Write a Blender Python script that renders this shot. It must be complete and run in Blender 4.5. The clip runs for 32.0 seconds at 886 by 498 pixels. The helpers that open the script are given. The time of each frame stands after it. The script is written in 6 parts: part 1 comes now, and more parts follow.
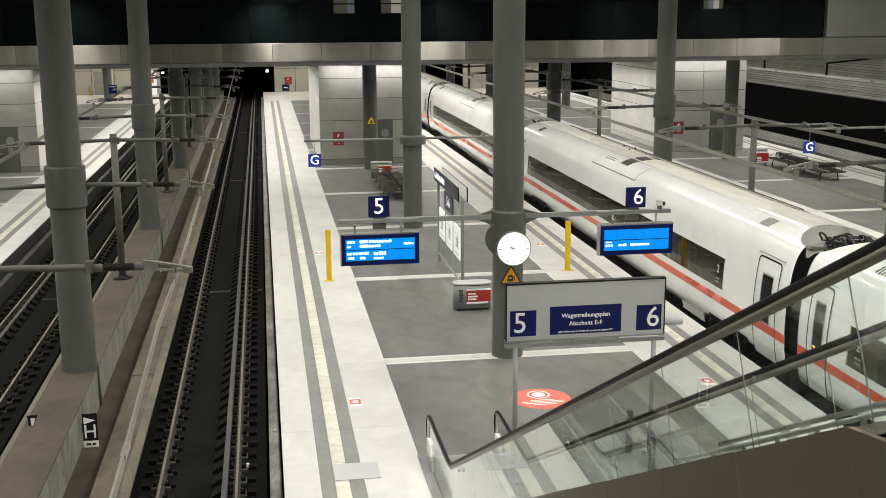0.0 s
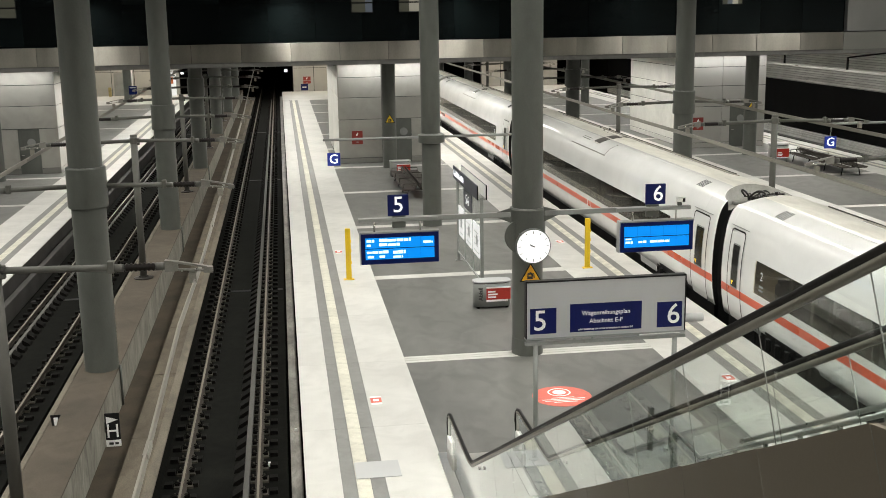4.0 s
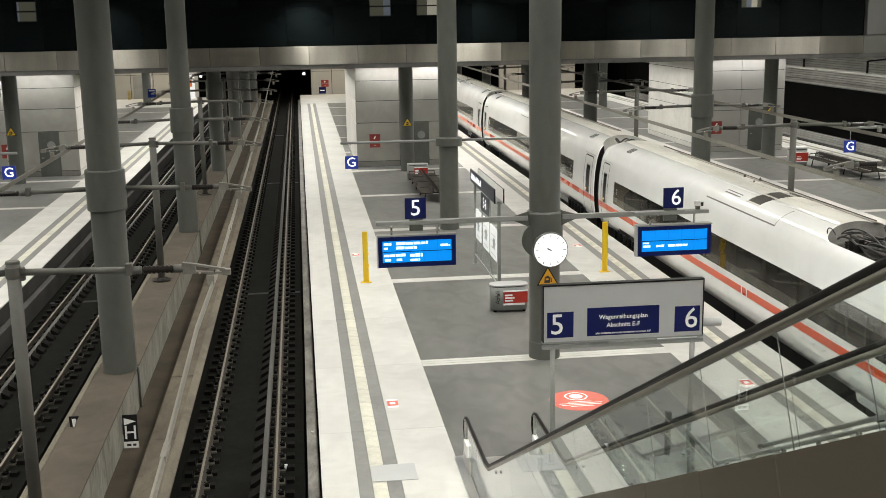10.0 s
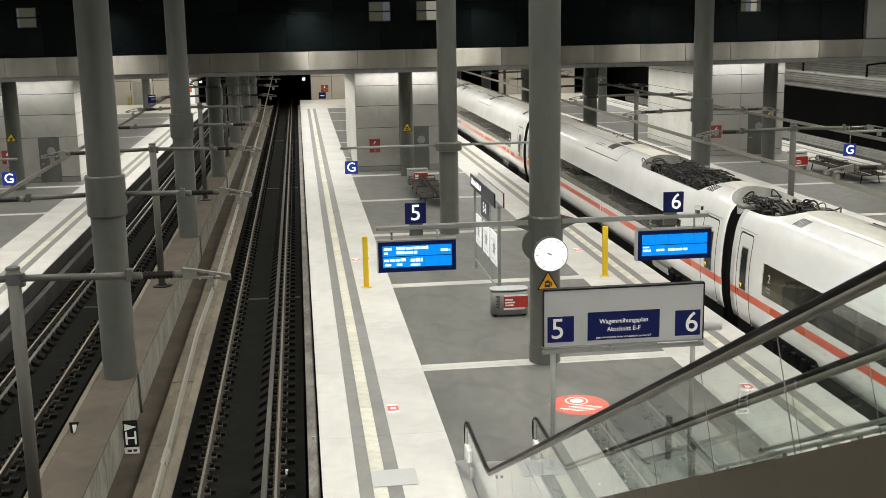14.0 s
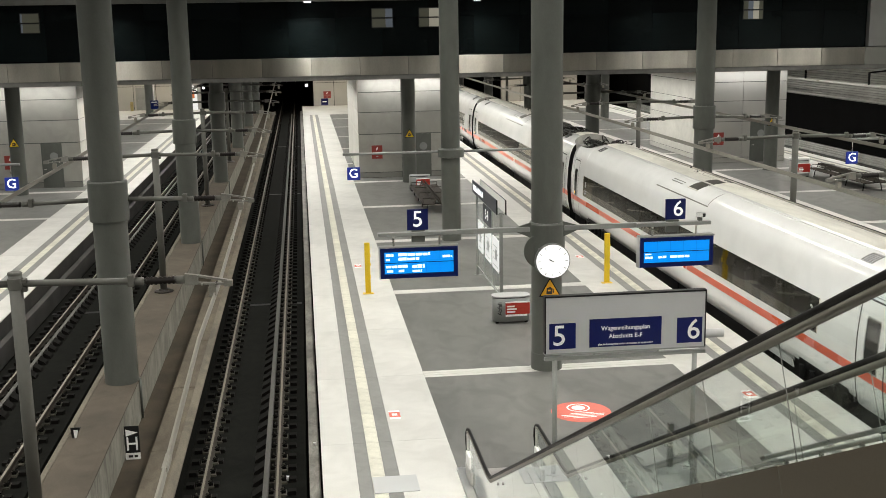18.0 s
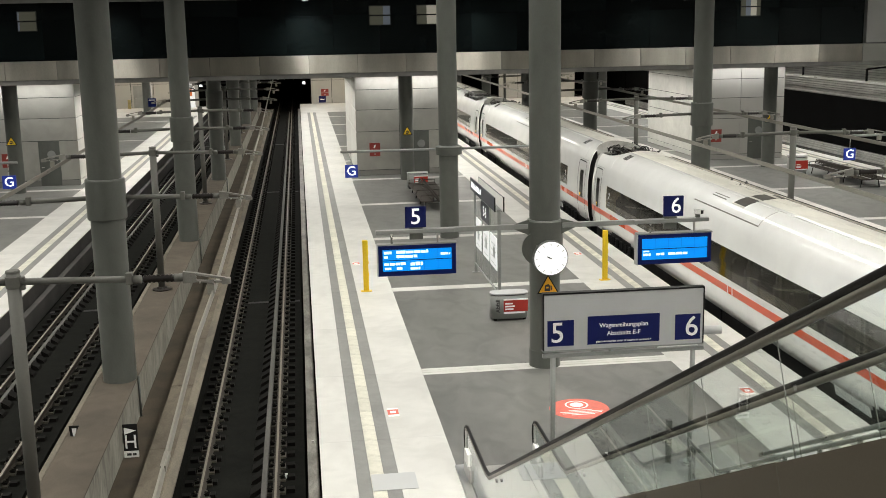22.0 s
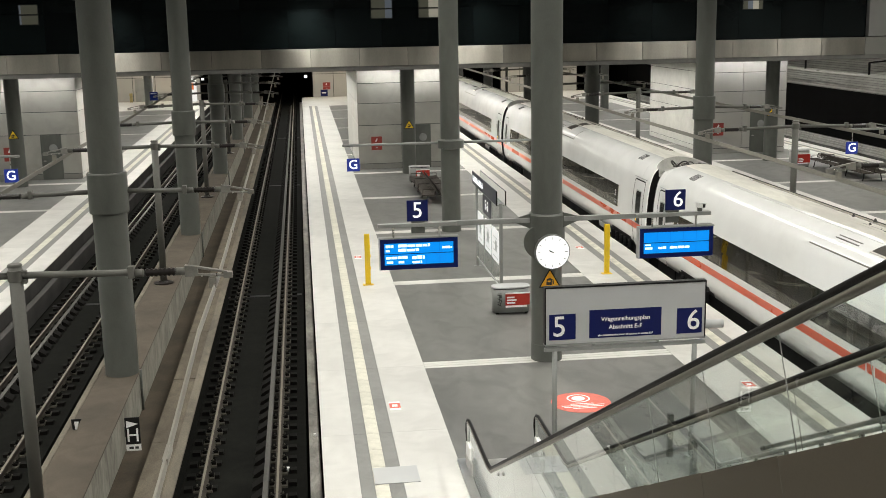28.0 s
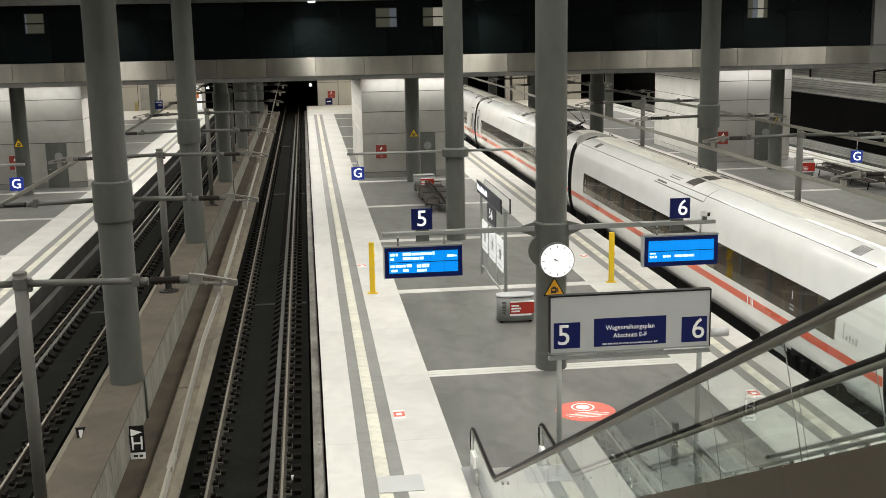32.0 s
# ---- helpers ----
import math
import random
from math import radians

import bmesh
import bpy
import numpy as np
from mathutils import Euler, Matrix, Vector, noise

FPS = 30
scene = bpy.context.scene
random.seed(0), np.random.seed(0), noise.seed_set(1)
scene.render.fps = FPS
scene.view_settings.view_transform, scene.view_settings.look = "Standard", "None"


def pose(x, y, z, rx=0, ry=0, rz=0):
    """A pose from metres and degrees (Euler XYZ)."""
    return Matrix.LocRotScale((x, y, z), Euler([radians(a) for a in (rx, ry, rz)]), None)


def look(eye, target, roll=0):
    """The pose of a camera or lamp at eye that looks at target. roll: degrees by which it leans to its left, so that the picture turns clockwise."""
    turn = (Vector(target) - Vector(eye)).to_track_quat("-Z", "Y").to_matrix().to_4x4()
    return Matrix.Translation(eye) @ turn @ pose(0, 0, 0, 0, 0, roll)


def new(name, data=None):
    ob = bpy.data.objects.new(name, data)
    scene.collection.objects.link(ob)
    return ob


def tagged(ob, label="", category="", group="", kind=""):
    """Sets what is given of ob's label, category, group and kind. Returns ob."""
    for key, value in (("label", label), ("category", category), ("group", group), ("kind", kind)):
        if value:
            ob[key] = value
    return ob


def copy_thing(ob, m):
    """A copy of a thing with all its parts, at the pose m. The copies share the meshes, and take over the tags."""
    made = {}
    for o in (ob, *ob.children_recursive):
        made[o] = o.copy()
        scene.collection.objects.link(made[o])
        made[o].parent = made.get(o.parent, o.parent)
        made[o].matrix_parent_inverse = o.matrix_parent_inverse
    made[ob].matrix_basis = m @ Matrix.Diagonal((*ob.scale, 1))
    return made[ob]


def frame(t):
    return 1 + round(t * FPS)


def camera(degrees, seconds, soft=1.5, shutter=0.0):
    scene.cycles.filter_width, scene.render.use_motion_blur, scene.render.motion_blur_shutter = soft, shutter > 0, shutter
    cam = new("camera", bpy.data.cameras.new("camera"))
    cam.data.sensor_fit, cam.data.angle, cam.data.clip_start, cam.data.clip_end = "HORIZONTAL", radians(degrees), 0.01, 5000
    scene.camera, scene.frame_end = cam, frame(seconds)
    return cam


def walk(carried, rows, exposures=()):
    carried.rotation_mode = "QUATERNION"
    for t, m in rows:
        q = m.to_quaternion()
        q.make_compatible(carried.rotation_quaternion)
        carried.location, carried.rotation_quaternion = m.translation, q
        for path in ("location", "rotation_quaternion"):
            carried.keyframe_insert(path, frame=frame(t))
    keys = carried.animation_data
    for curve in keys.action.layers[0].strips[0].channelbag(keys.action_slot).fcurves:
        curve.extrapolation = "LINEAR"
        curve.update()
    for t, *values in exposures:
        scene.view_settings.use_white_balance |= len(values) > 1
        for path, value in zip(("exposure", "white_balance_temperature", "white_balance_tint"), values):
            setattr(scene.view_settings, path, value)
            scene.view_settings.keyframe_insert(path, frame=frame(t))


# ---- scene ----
from collections import defaultdict
EYE = Vector((0.0, 0.0, 8.404))


def view(yaw, pitch, roll):
    """The camera's pose at EYE, in degrees: turned to the right, tilted down, leaning left."""
    a, b = radians(yaw), radians(pitch)
    way = Vector((math.sin(a) * math.cos(b), math.cos(a) * math.cos(b), -math.sin(b)))
    return look(EYE, EYE + way, roll)


cam = camera(43.23, 32.0, 0.88, 0.06)
PATH = [
    (0, 9.077, 11.996, -0.348), (0.5, 9.008, 12.054, -0.434), (1, 8.888, 12.099, -0.507), (1.5, 8.707, 12.078, -0.598),
    (2, 8.492, 12.044, -0.696), (2.5, 8.307, 12.043, -0.784), (3, 8.186, 12.066, -0.843), (3.5, 8.123, 12.079, -0.897),
    (5.5, 7.876, 12.063, -1.007), (6, 7.876, 12.048, -1.033), (6.5, 7.856, 12.056, -1.013), (7, 7.792, 12.057, -0.983),
    (7.5, 7.694, 12.016, -0.980), (8, 7.561, 11.955, -0.994), (8.5, 7.434, 11.926, -1.001), (9, 7.329, 11.905, -0.986),
    (9.5, 7.230, 11.906, -0.951), (10, 7.162, 11.896, -0.929), (10.5, 7.137, 11.891, -0.908), (11, 7.146, 11.885, -0.938),
    (11.5, 7.147, 11.868, -0.980), (12, 7.120, 11.825, -0.989), (12.5, 7.082, 11.781, -1.025), (13, 7.079, 11.776, -1.052),
    (13.5, 7.116, 11.737, -1.063), (14, 7.158, 11.653, -1.089), (14.5, 7.172, 11.567, -1.084), (16.5, 7.058, 11.299, -0.975),
    (17, 7.036, 11.325, -0.932), (17.5, 7.040, 11.330, -0.951), (18, 7.063, 11.323, -0.945), (18.5, 7.078, 11.321, -0.943),
    (19, 7.067, 11.368, -0.941), (19.5, 7.041, 11.411, -0.933), (20, 7.019, 11.447, -0.925), (20.5, 7.032, 11.462, -0.959),
    (21, 7.080, 11.446, -1.003), (21.5, 7.136, 11.447, -1.021), (22, 7.162, 11.458, -1.045), (22.5, 7.160, 11.436, -1.051),
    (23, 7.153, 11.412, -1.077), (23.5, 7.166, 11.427, -1.072), (24, 7.214, 11.454, -1.050), (24.5, 7.277, 11.515, -1.021),
    (25, 7.316, 11.565, -0.985), (25.5, 7.286, 11.613, -1.032), (27.5, 7.094, 11.783, -1.056), (28, 7.062, 11.779, -1.050),
    (28.5, 7.032, 11.745, -1.045), (29, 7.001, 11.700, -1.026), (29.5, 6.962, 11.674, -1.022), (30, 6.918, 11.677, -1.001),
    (30.5, 6.879, 11.623, -1.014), (31, 6.851, 11.548, -1.048), (31.5, 6.835, 11.441, -1.058), (32, 6.835, 11.345, -1.062)]
walk(cam, [(t, view(a, b, c)) for t, a, b, c in PATH])

# the train's way along its track, in metres, second by second
WAY = [-0.0, 1.26, 2.65, 4.16, 5.81, 7.65, 9.72, 12.07, 14.68, 17.51, 20.57, 23.88, 27.4, 31.14, 35.14, 39.47, 44.14, 49.07, 54.24, 59.82, 65.64, 71.96, 78.9, 86.36, 93.95, 101.85, 110.19, 119.01, 128.32, 138.09, 148.2, 158.68, 169.54]
# ---- light ----
world = bpy.data.worlds.new("world")
scene.world = world
world.use_nodes = True
world.node_tree.nodes["Background"].inputs[0].default_value = (0.75, 0.8, 0.9, 1)
world.node_tree.nodes["Background"].inputs[1].default_value = 0.01
scene.view_settings.exposure = 0.0


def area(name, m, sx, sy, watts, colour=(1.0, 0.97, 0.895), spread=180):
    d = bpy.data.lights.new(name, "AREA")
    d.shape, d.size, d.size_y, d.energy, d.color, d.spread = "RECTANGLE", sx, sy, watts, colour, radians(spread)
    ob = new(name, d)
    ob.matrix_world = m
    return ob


PLATFORMS = {"west": (-20.55, -9.1), "middle": (0.116, 11.564), "east": (20.6, 32.1)}
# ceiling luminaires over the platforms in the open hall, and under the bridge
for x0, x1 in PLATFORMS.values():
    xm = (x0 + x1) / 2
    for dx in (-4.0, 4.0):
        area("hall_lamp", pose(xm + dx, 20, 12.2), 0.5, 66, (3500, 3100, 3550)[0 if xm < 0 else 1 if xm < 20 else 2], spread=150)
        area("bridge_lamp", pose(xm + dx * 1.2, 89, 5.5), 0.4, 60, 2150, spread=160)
    area("wall_washer", pose(xm, 63.8 if xm > 20 else 62.2, 5.5, 10), 5.0, 0.1, 80 if xm > 20 else 115, (1.0, 0.98, 0.95))
    # added warm fill, no fixture known: brightens and tints the platform end walls
    area("end_fill", pose(xm, 120.5, 5.2, 25), 10.0, 0.2, 230, (1.0, 0.84, 0.62))
# downlights under the slab above the facade
for x, watts in ((-9.0, 36), (0.45, 75), (9.0, 28), (17.9, 18), (23.6, 13), (26.3, 13)):
    area("facade_spot", pose(x, 56.05, 9.55, 18), 0.9, 0.15, watts, spread=100)

# ---- materials ----


def nodes_of(name):
    m = bpy.data.materials.new(name)
    m.use_nodes = True
    return m, m.node_tree.nodes, m.node_tree.links, m.node_tree.nodes["Principled BSDF"]


def surface(name, colour, rough=0.6, metal=0.0, stain=0.25, stain_size=1.5, grain=0.12, grain_size=40.0, bump=0.15,
            piece=0.0, stretch=(1, 1, 1), coat=0.0, island=False, spec=0.5, smudge=0.0, brushed=False):
    """A worn surface: broad stains, fine grain, uneven gloss and a slight relief; piece: how far single pieces differ."""
    m, n, l, p = nodes_of(name)
    co = n.new("ShaderNodeTexCoord")
    mp = n.new("ShaderNodeMapping")
    mp.inputs["Scale"].default_value = stretch
    l.new(co.outputs["Object"], mp.inputs["Vector"])
    big, fine = n.new("ShaderNodeTexNoise"), n.new("ShaderNodeTexNoise")
    for t, sc, de in ((big, 1 / stain_size, 5), (fine, grain_size, 3)):
        t.inputs["Scale"].default_value, t.inputs["Detail"].default_value = sc, de
        l.new(mp.outputs[0], t.inputs["Vector"])
    rmp = n.new("ShaderNodeMapRange")
    rmp.inputs[1].default_value, rmp.inputs[2].default_value = 0.3, 0.7
    rmp.inputs[3].default_value, rmp.inputs[4].default_value = 1 - stain, 1 + stain * 0.5
    l.new(big.outputs["Fac"], rmp.inputs[0])
    rm2 = n.new("ShaderNodeMapRange")
    rm2.inputs[1].default_value, rm2.inputs[2].default_value = 0.25, 0.75
    rm2.inputs[3].default_value, rm2.inputs[4].default_value = 1 - grain, 1 + grain
    l.new(fine.outputs["Fac"], rm2.inputs[0])
    mul = n.new("ShaderNodeMath")
    mul.operation = "MULTIPLY"
    l.new(rmp.outputs[0], mul.inputs[0])
    l.new(rm2.outputs[0], mul.inputs[1])
    last = mul
    if smudge:
        mid = n.new("ShaderNodeTexNoise")
        mid.inputs["Scale"].default_value, mid.inputs["Detail"].default_value, mid.inputs["Distortion"].default_value = 3.1 / stain_size, 4, 1.2
        l.new(mp.outputs[0], mid.inputs["Vector"])
        rm4 = n.new("ShaderNodeMapRange")
        rm4.inputs[1].default_value, rm4.inputs[2].default_value = 0.4, 0.68
        rm4.inputs[3].default_value, rm4.inputs[4].default_value = 1 + smudge * 0.4, 1 - smudge
        l.new(mid.outputs["Fac"], rm4.inputs[0])
        mul4 = n.new("ShaderNodeMath")
        mul4.operation = "MULTIPLY"
        l.new(mul.outputs[0], mul4.inputs[0])
        l.new(rm4.outputs[0], mul4.inputs[1])
        mul = last = mul4
    if piece:
        if island:
            geo = n.new("ShaderNodeNewGeometry")
            rnd = geo.outputs["Random Per Island"]
        else:
            rnd = n.new("ShaderNodeObjectInfo").outputs["Random"]
        r3 = n.new("ShaderNodeMapRange")
        r3.inputs[3].default_value, r3.inputs[4].default_value = 1 - piece, 1 + piece * 0.6
        l.new(rnd, r3.inputs[0])
        mu2 = n.new("ShaderNodeMath")
        mu2.operation = "MULTIPLY"
        l.new(mul.outputs[0], mu2.inputs[0])
        l.new(r3.outputs[0], mu2.inputs[1])
        last = mu2
    mix = n.new("ShaderNodeVectorMath")
    mix.operation = "SCALE"
    mix.inputs[0].default_value = colour
    l.new(last.outputs[0], mix.inputs["Scale"])
    l.new(mix.outputs[0], p.inputs["Base Color"])
    rr = n.new("ShaderNodeMapRange")
    rr.inputs[3].default_value, rr.inputs[4].default_value = max(0.03, rough - 0.12), min(1, rough + 0.12)
    l.new(big.outputs["Fac"], rr.inputs[0])
    l.new(rr.outputs[0], p.inputs["Roughness"])
    p.inputs["Metallic"].default_value = metal
    p.inputs["Specular IOR Level"].default_value = spec
    p.inputs["Coat Weight"].default_value = coat
    if brushed:
        up = n.new("ShaderNodeCombineXYZ")
        up.inputs[2].default_value = 1.0
        l.new(up.outputs[0], p.inputs["Tangent"])
        p.inputs["Anisotropic"].default_value = 0.9
    if bump:
        b = n.new("ShaderNodeBump")
        b.inputs["Strength"].default_value, b.inputs["Distance"].default_value = bump, 0.01
        l.new(fine.outputs["Fac"], b.inputs["Height"])
        l.new(b.outputs[0], p.inputs["Normal"])
    return m


def glow(name, colour, strength):
    m, n, l, p = nodes_of(name)
    p.inputs["Base Color"].default_value = (*[c * 0.25 for c in colour], 1)
    p.inputs["Emission Color"].default_value = (*colour, 1)
    p.inputs["Emission Strength"].default_value = strength
    p.inputs["Roughness"].default_value = 0.4
    p.inputs["Specular IOR Level"].default_value = 0.15
    return m


def clear_glass(name, tint, ior=1.36):
    m, n, l, p = nodes_of(name)
    p.inputs["Base Color"].default_value = (*tint, 1)
    p.inputs["Transmission Weight"].default_value = 1
    p.inputs["Roughness"].default_value = 0.0
    p.inputs["IOR"].default_value = ior
    return m


